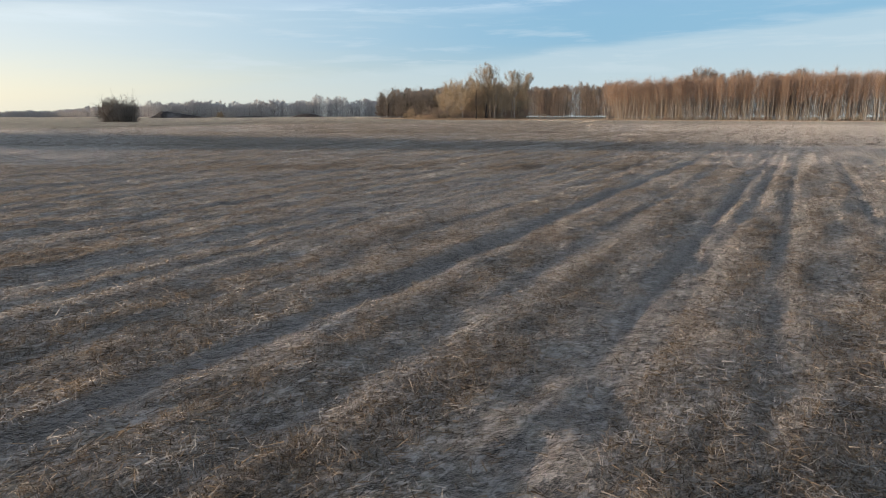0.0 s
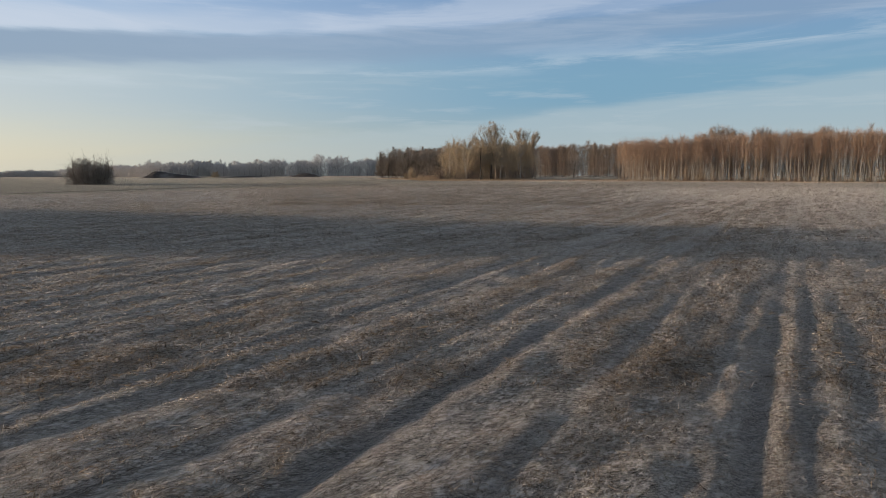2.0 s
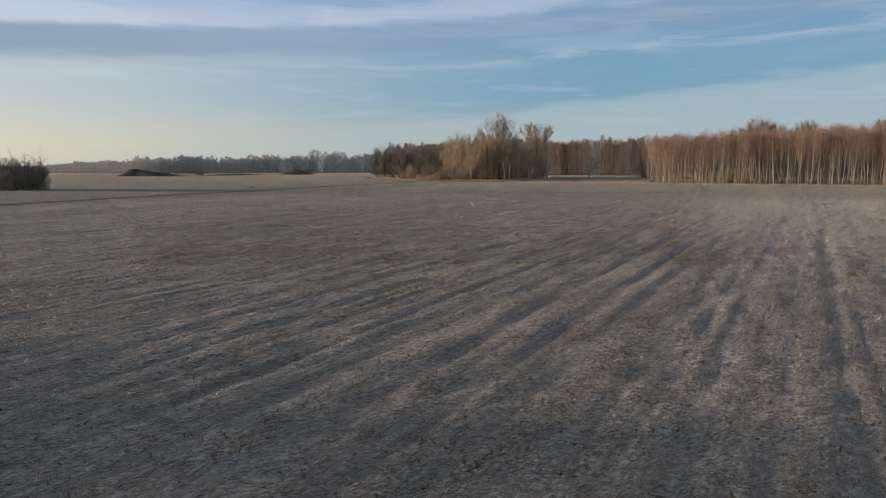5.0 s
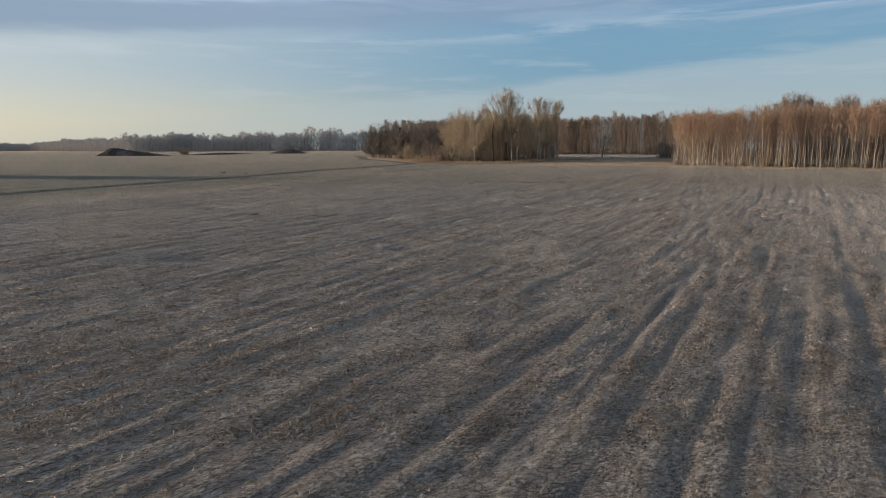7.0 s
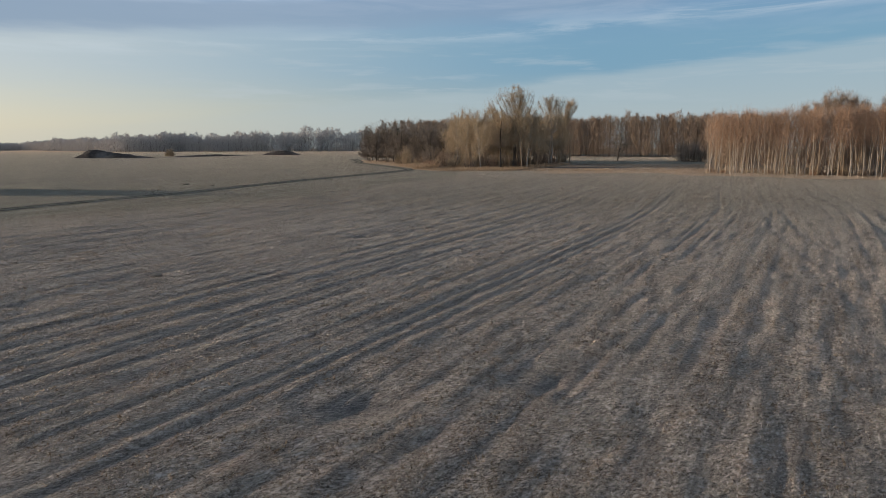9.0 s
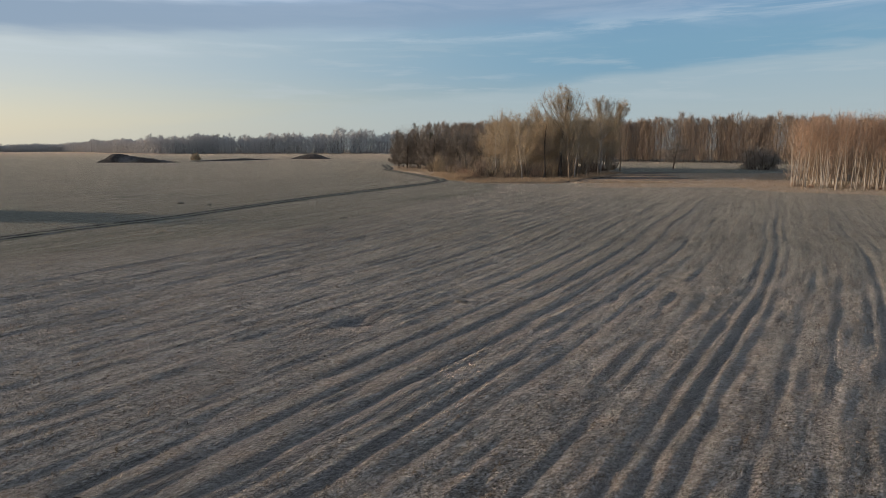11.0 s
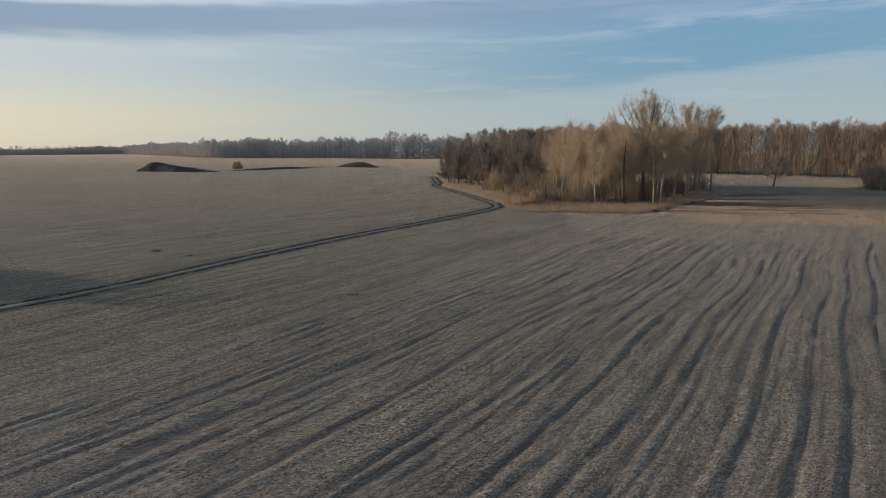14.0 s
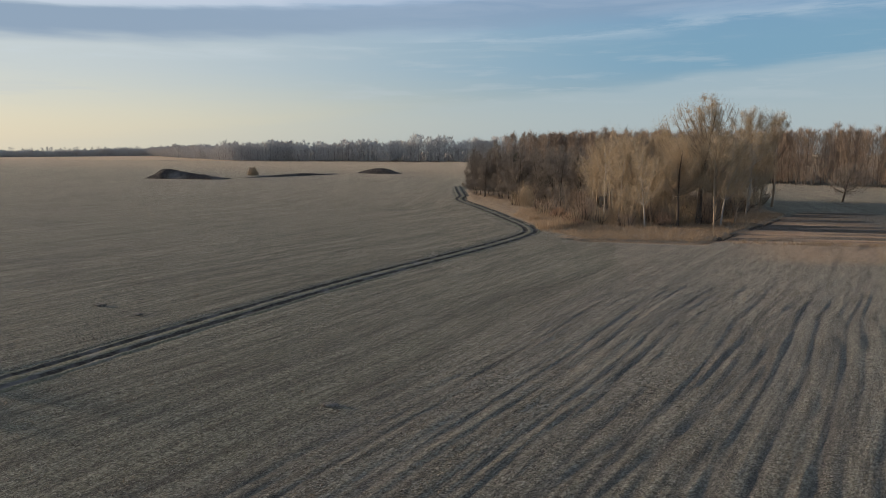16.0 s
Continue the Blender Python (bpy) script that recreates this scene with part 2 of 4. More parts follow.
GROUND = ground_material()
RUT = soil_material("dark_rutted_earth", (0.030, 0.026, 0.022), (0.085, 0.075, 0.062), 4.0, 0.06)
CLOD = soil_material("frozen_clod_earth", (0.07, 0.06, 0.05), (0.26, 0.24, 0.21), 6.0, 0.15)
HEAP = soil_material("dark_heaped_earth", (0.030, 0.026, 0.025), (0.070, 0.060, 0.055), 0.8, 0.4)
STRAW = blade_material("frosted_straw", (0.050, 0.038, 0.028), (0.33, 0.253, 0.178), 0.8)
DRY = blade_material("dry_grass", (0.24, 0.17, 0.11), (0.56, 0.42, 0.28), 0.2)
BIRCH = bark_material("birch_bark", (0.11, 0.09, 0.075), (0.50, 0.46, 0.41), 0.55)
TAN = bark_material("pale_poplar_bark", (0.13, 0.095, 0.065), (0.42, 0.33, 0.24), 0.55)
DARKBARK = bark_material("dark_alder_bark", (0.045, 0.036, 0.030), (0.12, 0.095, 0.08), 0.45)
TWIG_RED = twig_material("russet_birch_twigs", (0.225, 0.142, 0.096), (0.43, 0.285, 0.195), 0.2)
TWIG_TAN = twig_material("tan_poplar_twigs", (0.28, 0.215, 0.138), (0.50, 0.395, 0.262), 0.3)
TWIG_BROWN = twig_material("brown_wood_twigs", (0.185, 0.138, 0.102), (0.36, 0.268, 0.20), 0.3)
TWIG_DARK = twig_material("dark_alder_twigs", (0.135, 0.115, 0.097), (0.28, 0.24, 0.20), 0.2)
# aerial haze over the distant trees is put into this paler twig colour
TWIG_FAR = twig_material("hazed_far_twigs", (0.44, 0.415, 0.40), (0.62, 0.595, 0.58), 0.5)
NEEDLE = twig_material("dark_pine_needles", (0.018, 0.026, 0.016), (0.050, 0.062, 0.036), 0.12)

# ---------------------------------------------------------------- ground


def lattice(x, y, seed):
    """Smooth value noise, 0 to 1, over numpy arrays."""
    xi, yi = np.floor(x), np.floor(y)
    fx, fy = x - xi, y - yi
    fx, fy = fx * fx * (3 - 2 * fx), fy * fy * (3 - 2 * fy)

    def h(a, b):
        v = np.sin(a * 127.1 + b * 311.7 + seed * 74.7) * 43758.5453
        return v - np.floor(v)

    return (h(xi, yi) * (1 - fx) + h(xi + 1, yi) * fx) * (1 - fy) + (h(xi, yi + 1) * (1 - fx) + h(xi + 1, yi + 1) * fx) * fy


def ramp(v, lo, hi):
    u = np.clip((v - lo) / (hi - lo), 0, 1)
    return u * u * (3 - 2 * u)


ROAD = [(-62.0, 175.0), (-50.0, 209.0), (-43.2, 226.0), (-36.2, 240.5), (-32.6, 251.0), (-27.7, 264.6), (-23.2, 275.5), (-18.4, 286.0), (-12.8, 299.0),
        (-10.3, 306.5), (-9.9, 311.0), (-11.2, 317.0), (-14.4, 324.5), (-18.2, 334.0), (-23.0, 345.0), (-28.4, 357.0), (-30.2, 364.0), (-30.6, 371.0),
        (-33.5, 384.0), (-38.0, 405.0)]


def smooth_line(points, n):
    """Catmull-Rom through the points."""
    p = np.array([points[0], *points, points[-1]], float)
    out = []
    for i in range(1, len(p) - 2):
        for k in range(n):
            t = k / n
            out.append(0.5 * (2 * p[i] + (p[i + 1] - p[i - 1]) * t + (2 * p[i - 1] - 5 * p[i] + 4 * p[i + 1] - p[i + 2]) * t * t
                              + (3 * p[i] - p[i - 1] - 3 * p[i + 1] + p[i + 2]) * t ** 3))
    out.append(p[-2])
    return np.array(out)


ROAD_LINE = smooth_line(ROAD, 8)


def line_distance(x, y, line):
    """Distance to a polyline and on which side."""
    best = np.full(x.shape, 1e9)
    side = np.zeros(x.shape)
    for a, b in zip(line[:-1], line[1:]):
        d = b - a
        t = np.clip(((x - a[0]) * d[0] + (y - a[1]) * d[1]) / (d @ d), 0, 1)
        px, py = x - a[0] - t * d[0], y - a[1] - t * d[1]
        r = np.hypot(px, py)
        near = r < best
        best = np.where(near, r, best)
        side = np.where(near, np.sign(d[0] * py - d[1] * px), side)
    return best, side


def row_shift(y):
    """How far the drilled rows have moved sideways at y: they run aslant and snake once."""
    yy = np.linspace(-100, 340, 4401)
    slope = 0.56 - 0.12 * ramp(yy, 203, 222) + 0.05 * ramp(yy, 262, 280) + 0.045 * np.sin(yy / 4.2) * ramp(yy, 195, 235)
    total = np.cumsum(slope) * (yy[1] - yy[0])
    return np.interp(y, yy, total - np.interp(70.0, yy, total))


def row_of(x, y):
    return x - row_shift(y)


PITCH = 1.80
PASS = 8.7                                              # width of one pass of the machine
DEEP = (-0.6, -4.3, -9.5, -13.8, -18.3, -23.0, -31.0, -33.0, -40.1, -42.2, -49.1, -54.6, -61.0, -68.8, -71.3, -73.2, -77.0, -80.7, -84.6, -86.7,
        -88.4, -92.6, -97.7, -101.1)


def furrow_depth(u, y):
    """Wheel furrows between the rows, of uneven strength: 0 to about 1."""
    total = np.zeros(u.shape)
    for off in (-1, 0, 1):
        k = np.floor(u / PITCH) + off
        r1 = lattice(k + 0.5, k * 0 + 0.5, 11)
        r2 = lattice(k + 0.5, k * 0 + 7.5, 12)
        wander = (lattice(y * 0.12, k * 3.0 + 0.5, 5) - 0.5) * 0.5
        centre = (k + 0.5 + (r1 - 0.5) * 0.35) * PITCH + wander
        width = 0.11 + 0.08 * r2 + 0.03 * ramp(y, 150, 215)
        strength = (0.40 + 0.44 * r2) * (0.35 + 0.9 * lattice(y * 0.07 + r1 * 40, k * 5 + 0.5, 6))
        total = np.maximum(total, strength * np.exp(-((u - centre) / width) ** 2))
    sway = (lattice(y * 0.10, y * 0 + 0.5, 15) - 0.5) * 0.45
    depth = 0.65 + 0.5 * lattice(y * 0.16, u * 0 + 3.5, 16)
    for side in (-0.45, 0.45):
        k = np.round((u - side + 9.3) / PASS)
        part_of = lattice(k + 0.5, k * 0 + side * 9, 19)
        total = np.maximum(total, depth * (0.25 + 0.55 * part_of) * np.exp(-((u - side + 9.3 - k * PASS - sway) / 0.17) ** 2))
    for n, c in enumerate(DEEP):
        bend = (lattice(y * 0.10, y * 0 + n + 0.5, 17) - 0.5) * 0.5
        some = 0.45 + 0.65 * lattice(y * 0.13, y * 0 + n + 0.5, 18)
        some = some + (0.8 - some) * ramp(y, 185, 215)
        total = np.maximum(total, some * np.exp(-((u - c - bend) / (0.17 + 0.05 * ramp(y, 150, 215))) ** 2))
    # two vehicles drove across the rows
    for x0, y0, lean, start, stop, gap in ((12.8, 166.5, 0.37, 158, 232, 1.9), (17.8, 273.7, 0.575, 226, 282, 2.0)):
        cross = u + row_shift(y) - (x0 + lean * (y - y0)) - 0.35 * np.sin(y * 0.21)
        for c in (0.0, gap):
            total = np.maximum(total, 0.75 * np.exp(-((cross - c) / 0.24) ** 2) * ramp(y, start, start + 10) * ramp(-y, -stop, 14 - stop))
    ragged = 0.7 + 0.6 * lattice(u * 3.0, y * 0.7, 25)
    patch = 0.45 + 0.75 * ramp(lattice(u * 0.06, y * 0.045, 26), 0.2, 0.7)
    even = 0.75 * ramp(y, 185, 215)
    ragged, patch = ragged + (1 - ragged) * even, patch + (0.9 - patch) * even
    return np.minimum(total * ragged * patch, 1.0)


ARCS = [smooth_line(p, 5) for p in ([(-57.6, 250.0), (-56.9, 260.7), (-55.9, 264.0), (-55.7, 267.0), (-57.6, 270.2), (-61.3, 273.0), (-66.0, 274.3), (-78.0, 270.0)],
                                   [(-92.0, 280.0), (-88.1, 291.0), (-85.8, 295.0), (-87.2, 299.8), (-91.7, 303.8), (-100.0, 305.0)])]
PITS = ((-12.2, 166.2, 2.1, 0.8, 0.20), (-17.0, 185.4, 1.6, 0.7, 0.16), (-2.0, 169.4, 1.3, 0.8, 0.16), (-6.2, 200.4, 1.2, 0.7, 0.24), (-18.2, 180.2, 1.6, 0.6, 0.12),
        (3.4, 171.1, 1.0, 0.7, 0.14), (-14.2, 238.5, 1.4, 1.0, 0.07), (-42.5, 257.1, 1.2, 0.5, 0.14), (-37.4, 255.2, 1.3, 0.4, 0.10), (0.2, 227.4, 0.7, 1.6, 0.10), (-38.7, 335.4, 3.0, 1.2, 0.12))


def turn_marks(x, y):
    """Wheel arcs in the second field and shallow pits: 0 to 1."""
    mark = np.zeros(x.shape)
    near = (x < -50) & (y > 240) & (y < 312) & (x > -105)
    if near.any():
        d = np.min([line_distance(x[near], y[near], a)[0] for a in ARCS], axis=0)
        mark[near] = 0.75 * np.exp(-(d / 0.45) ** 2) + 0.45 * np.exp(-((d - 2.0) / 0.45) ** 2)
    for px, py, a, b, deep in PITS:
        mark = np.maximum(mark, np.exp(-((x - px) / a) ** 2 - ((y - py) / b) ** 2) * deep / 0.13)
    return mark


def base_height(x, y):
    far = np.maximum(0, np.hypot(x, y - 200) - 760) * 0.017
    return (-far - 2.2 * ramp(y, 480, 800) + 0.35 * (lattice(x * 0.013, y * 0.013, 21) - 0.5) * ramp(np.hypot(x, y - 140), 60, 200))


# the rough margin round the copse, the grass strip, the ploughed piece and the second field
def zones(x, y):
    wob = 2.2 * (lattice(x * 0.12, y * 0.12, 31) - 0.5) + 0.8 * (lattice(x * 0.6, y * 0.6, 32) - 0.5)
    front = 302.8 + np.where(x < -2, (-2 - x) * 1.1, 0) + np.where(x > 14, (x - 14) * 1.7, 0)
    copse = ramp(y - front + wob, -0.6, 0.8) * ramp(-(x - 36 + wob), -0.5, 1.5) * ramp(392 - y + wob, -1, 2)
    dist, side = np.full(x.shape, 60.0), np.full(x.shape, -1.0)
    near = (x < 2) & (y > 100) & (y < 480)
    dist[near], side[near] = line_distance(x[near], y[near], ROAD_LINE)
    side[(x < -36) & ~near] = 1.0
    copse = copse * np.where(side > 0, ramp(-dist, -2.2, -1.0) * 0, 1.0)
    strip = ramp(x + wob, 16, 26) * ramp(y - 292 - 0.10 * (x - 30) + wob * 2.0, -3.0, 2.5) * ramp(305 - (y - 0.0 * x) + wob * 1.5, -2.5, 2)
    brink = y - (287.0 - 0.60 * (x - 53)) + 8.5
    skirt = ramp(brink + wob, 0, 2) * ramp(x - 45 + wob, 0, 3) * ramp(345 - y, 0, 8)
    plough = ramp(y - 304 + wob * 0.5, 0, 2) * ramp(348 - y + wob, 0, 3) * ramp(x - (14 + (y - 302.8) / 1.7) + wob * 0.4, 0, 1.5) * ramp(53 - x, -2, 2)
    left = np.where(side > 0, 1.0, ramp(-(dist), -26, -2) * 0.9)
    green = left * ramp(y, 120, 200) + 0.4 * ramp(y, 330, 360) + 0.75 * ramp(y + 0.2 * x, 195, 235)
    bank = y - 655 - 0.04 * (x + 400)
    strip_dark = ramp(bank, -1.5, 0.5) * ramp(-bank, -10, -6) * ramp(-x, 20, 90)
    # far field: grazing light put into the colour as dry-grass tone; pale strip beyond
    pale = 0.38 * ramp(y + 0.25 * x, 400, 520) * ramp(-x, 20, 60) * (1 - strip_dark) + 0.4 * ramp(bank, 5, 9)
    grass = np.clip(copse * 0.8 + strip * 0.85 + skirt * 0.7 + pale, 0, 1)
    ditch = np.exp(-((y - front + wob * 0.4 + 0.8) / 0.85) ** 2) * ramp(x, -7, -3) * ramp(-x, -38, -33) * (1 - 0.45 * ramp(x, 16, 20))
    ditch = np.maximum(ditch, np.exp(-((brink + wob * 0.5) / 0.8) ** 2) * ramp(x, 60, 68) * 0.9)
    return np.clip(green, 0, 1), grass * (1 - ditch), np.clip(plough * (1 - skirt) + 1.3 * ditch + 1.3 * strip_dark, 0, 1.4), dist


def axis(start, stop, step_of):
    out = [start]
    while out[-1] < stop:
        out.append(out[-1] + step_of(out[-1]))
    return out


def surface(x, y):
    """Height of the ground and its masks: base form, rows, furrows, clods, margins."""
    u = row_of(x, y)
    green, grass, plough, dist = zones(x, y)
    near = 1 - ramp(np.hypot(x, y - 200), 190, 320)
    rows = near * (1 - grass) * (1 - plough) * (1 - 0.45 * np.clip(green * 1.8 - 0.8, 0, 1)) * (1 - 0.9 * ramp(y + 0.15 * x, 270, 288))
    f = np.maximum(furrow_depth(u, y) * rows, turn_marks(x, y))
    clod = (0.075 * (lattice(x * 1.6, y * 1.6, 41) - 0.5) + 0.09 * (lattice(x * 3.0, y * 3.0, 42) - 0.5) + 0.075 * (lattice(u * 2.9, y * 0.35, 43) - 0.5)
            + 0.06 * (lattice(u * 5.3, y * 1.4, 46) - 0.5))
    z = base_height(x, y) + near * (0.75 - 0.45 * green) * clod
    z -= (0.085 - 0.015 * ramp(y, 150, 215)) * f
    z -= 0.13 * turn_marks(x, y) * (x > -50)
    z += 0.012 * rows * (np.maximum(0, furrow_depth(u + 0.42, y) - 0.25) + np.maximum(0, furrow_depth(u - 0.42, y) - 0.25))
    z += grass * 0.18 * lattice(x * 0.9, y * 0.9, 44)
    z += plough * (0.12 * np.sin(y * 1.55 + 0.6 * lattice(x * 0.1, y * 0.2, 45)) - 0.08)
    z -= 1.0 * np.maximum(0, plough - 1.0)
    z -= 0.20 * ramp(-dist, -1.65, -1.2)
    return z, u, f, green, grass, plough, dist


def sheet(us, ys, skirt):
    """One block of the ground, its columns laid along the rows."""
    U, Y = np.meshgrid(us, ys)
    y = Y.ravel()
    x = U.ravel() + row_shift(y)
    z, u, f, green, grass, plough, dist = surface(x, y)
    if skirt:
        z[:len(us)] -= 0.15
    nx, ny = len(us), len(ys)
    idx = (np.arange(ny - 1)[:, None] * nx + np.arange(nx - 1)[None, :]).ravel()
    return np.stack([x, y, z], 1), np.stack([idx, idx + 1, idx + nx + 1, idx + nx], 1), np.stack([u, f, green, grass, plough], 1)


def columns(lo, hi, step_of):
    out = [lo]
    while out[-1] < hi:
        out.append(out[-1] + step_of(out[-1]))
    while out[-1] < 4400:
        out.append(out[-1] + 1.2 + (out[-1] - hi) * 0.10)
    head = [lo]
    while head[-1] > -4400:
        head.append(head[-1] - 1.2 - (lo - head[-1]) * 0.10)
    return np.array(head[:0:-1] + out)


def ground():
    behind = axis(0, 3000, lambda v: 0.5 + v * 0.15)
    near_y = np.array([66 - v for v in behind[:0:-1]] + axis(66, 111.0, lambda v: 0.17 if v < 90 else 0.17 + (v - 90) * 0.005))
    far_y = np.array(axis(near_y[-1] - 0.5, 4300, lambda v: min(1.2, 0.33 + (v - 110) * 0.0065) if v < 390 else 1.1 + (v - 390) * 0.06 if v < 585 else 3.0 if v < 700 else 1.1 + (v - 390) * 0.06))
    blocks = [sheet(columns(-62, 60, lambda v: 0.4 if v < -46 else 0.165 if v < 9 else 0.5), near_y, False),
              sheet(columns(-185, 60, lambda v: 1.0 if v < -137 else 0.45 if v < -106 else 0.18 if v < -36 else 0.26 if v < -20 else 0.6), far_y, True)]
    shift = len(blocks[0][0])
    co = np.concatenate([b[0] for b in blocks])
    quads = np.concatenate([blocks[0][1], blocks[1][1] + shift]).astype(np.int32)
    masks = np.concatenate([b[2] for b in blocks])
    me = bpy.data.meshes.new("ground")
    me.vertices.add(len(co))
    me.vertices.foreach_set("co", co.astype(np.float32).ravel())
    me.loops.add(quads.size)
    me.loops.foreach_set("vertex_index", quads.ravel())
    me.polygons.add(len(quads))
    me.polygons.foreach_set("loop_start", np.arange(0, quads.size, 4, dtype=np.int32))
    me.update()
    me.validate()
    me.polygons.foreach_set("use_smooth", np.ones(len(me.polygons), bool))
    for k, key in enumerate(("row", "furrow", "green", "grass", "plough")):
        me.attributes.new(key, "FLOAT", "POINT").data.foreach_set("value", masks[:, k].astype(np.float32))
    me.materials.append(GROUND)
    tagged(new("ground", me), "frost-covered stubble field with drilled rows and wheel furrows", "field", kind="structure")


ground()


def height_at(x, y):
    return float(base_height(np.array([float(x)]), np.array([float(y)]))[0])


def raw_mesh(name, verts, faces, mat, smooth=False):
    me = bpy.data.meshes.new(name)
    me.from_pydata([tuple(v) for v in verts], [], faces)
    me.materials.append(mat)
    if smooth:
        me.polygons.foreach_set("use_smooth", np.ones(len(me.polygons), bool))
    me.update()
    return me


def part(name, verts, faces, mat, parent, label="", smooth=False):
    ob = new(name, raw_mesh(name, verts, faces, mat, smooth))
    ob.parent = parent
    if label:
        ob["label"] = label
    return ob


def tri_mesh(name, tris, mat):
    """A mesh of loose triangles from an array of n x 3 x 3."""
    t = np.asarray(tris, np.float32)
    n = len(t)
    me = bpy.data.meshes.new(name)
    me.vertices.add(n * 3)
    me.vertices.foreach_set("co", t.ravel())
    me.loops.add(n * 3)
    me.loops.foreach_set("vertex_index", np.arange(n * 3, dtype=np.int32))
    me.polygons.add(n)
    me.polygons.foreach_set("loop_start", np.arange(0, n * 3, 3, dtype=np.int32))
    me.update()
    me.materials.append(mat)
    return me


def farm_track():
    """Two dark ruts with a grassy crown between them, along the field's edge."""
    line = smooth_line(ROAD, 24)
    prof = [(-1.75, -0.12), (-1.4, 0.01), (-1.15, 0.03), (-0.98, -0.05), (-0.80, -0.08), (-0.62, -0.05), (-0.42, 0.03), (0.0, 0.05), (0.42, 0.03), (0.62, -0.05), (0.80, -0.08),
            (0.98, -0.05), (1.15, 0.03), (1.4, 0.01), (1.75, -0.12)]
    rng = np.random.default_rng(5)
    d = np.gradient(line, axis=0)
    d /= np.linalg.norm(d, axis=1)[:, None]
    nrm = np.stack([d[:, 1], -d[:, 0]], 1)
    m = len(prof)
    verts, ruts, crown = [], [], []
    for i in range(len(line)):
        for o, h in prof:
            o2 = o + rng.normal(0, 0.05)
            p = line[i] + nrm[i] * o2
            verts.append((p[0], p[1], height_at(p[0], p[1]) + h + rng.normal(0, 0.015)))
    for i in range(len(line) - 1):
        for k in range(m - 1):
            f = (i * m + k, i * m + k + 1, (i + 1) * m + k + 1, (i + 1) * m + k)
            mid = abs(prof[k][0] + prof[k + 1][0]) / 2
            (ruts if 0.50 < mid < 1.08 else crown).append(f)
    me = bpy.data.meshes.new("road")
    me.from_pydata(verts, [], ruts + crown)
    me.materials.append(RUT)
    me.materials.append(VERGE)
    me.polygons.foreach_set("material_index", np.array([0] * len(ruts) + [1] * len(crown), np.int32))
    me.polygons.foreach_set("use_smooth", np.ones(len(me.polygons), bool))
    me.update()
    tagged(new("road", me), "dirt farm track with two dark wheel ruts", "dirt track", kind="structure")


VERGE = soil_material("frosted_verge", (0.09, 0.088, 0.058), (0.21, 0.20, 0.15), 5.0, 0.06)
farm_track()

# ---------------------------------------------------------------- trees


def tube(verts, faces, pts, radii, sides):
    first = len(verts)
    for i, (p, r) in enumerate(zip(pts, radii)):
        d = (pts[min(i + 1, len(pts) - 1)] - pts[max(i - 1, 0)])
        d = d / (np.linalg.norm(d) + 1e-9)
        a = np.cross(d, (0.31, 0.83, 0.2))
        a /= np.linalg.norm(a) + 1e-9
        b = np.cross(d, a)
        for k in range(sides):
            w = 2 * math.pi * k / sides
            verts.append(p + r * (math.cos(w) * a + math.sin(w) * b))
    for i in range(len(pts) - 1):
        for k in range(sides):
            q = first + i * sides
            faces.append((q + k, q + (k + 1) % sides, q + sides + (k + 1) % sides, q + sides + k))


def slivers(rng, pos, way, length, width):
    """One thin triangle for each twig."""
    n = len(pos)
    side = np.cross(way, rng.normal(size=(n, 3)))
    side /= np.linalg.norm(side, axis=1)[:, None] + 1e-9
    bend = rng.normal(0, 0.12, (n, 3)) * length[:, None]
    return np.stack([pos - side * width[:, None] / 2, pos + side * width[:, None] / 2, pos + way * length[:, None] + bend], 1)


def haze(rng, n, h, low, spread, top_heavy, length, width, axis_of=None):
    """Fine twigs that fill a crown's envelope, denser towards its top."""
    f = low + (1 - low) * rng.random(n) ** (0.75 if top_heavy else 0.95)
    g = (f - low) / (1 - low)
    env = np.sin(np.pi * np.clip(g * (0.72 if top_heavy else 0.88) + (0.10 if top_heavy else 0.12), 0, 1)) ** 0.8
    a = rng.uniform(0, 6.2832, n)
    lump = 1 + 0.30 * np.sin(a * 3 + g * 8 + rng.uniform(0, 6)) + 0.2 * np.sin(a * 5 - g * 13)
    r = spread * env * np.sqrt(rng.random(n)) * lump
    x0 = np.zeros((n, 2)) if axis_of is None else np.stack([np.interp(f * h, axis_of[:, 2], axis_of[:, 0]), np.interp(f * h, axis_of[:, 2], axis_of[:, 1])], 1)
    pos = np.stack([x0[:, 0] + np.cos(a) * r, x0[:, 1] + np.sin(a) * r, f * h * 0.97], 1)
    way = np.stack([np.cos(a) * 0.45, np.sin(a) * 0.45, np.full(n, 0.5 if top_heavy else 0.95)], 1) + rng.normal(0, 0.42, (n, 3))
    way /= np.linalg.norm(way, axis=1)[:, None]
    return slivers(rng, pos, way, length * rng.uniform(0.5, 1.3, n), width * rng.uniform(0.7, 1.4, n))


def crown_part(verts, faces, bark, tris, twig, root):
    """Limbs and twigs of one tree as its crown."""
    n = len(verts)
    me = bpy.data.meshes.new("crown")
    me.from_pydata([tuple(v) for v in verts] + [tuple(v) for v in tris.reshape(-1, 3)], [], faces + [(n + 3 * i, n + 3 * i + 1, n + 3 * i + 2) for i in range(len(tris))])
    me.materials.append(bark)
    me.materials.append(twig)
    me.polygons.foreach_set("material_index", np.array([0] * len(faces) + [1] * len(tris), np.int32))
    me.polygons.foreach_set("use_smooth", np.array([1] * len(faces) + [0] * len(tris), bool))
    me.update()
    ob = new("crown", me)
    ob.parent = root


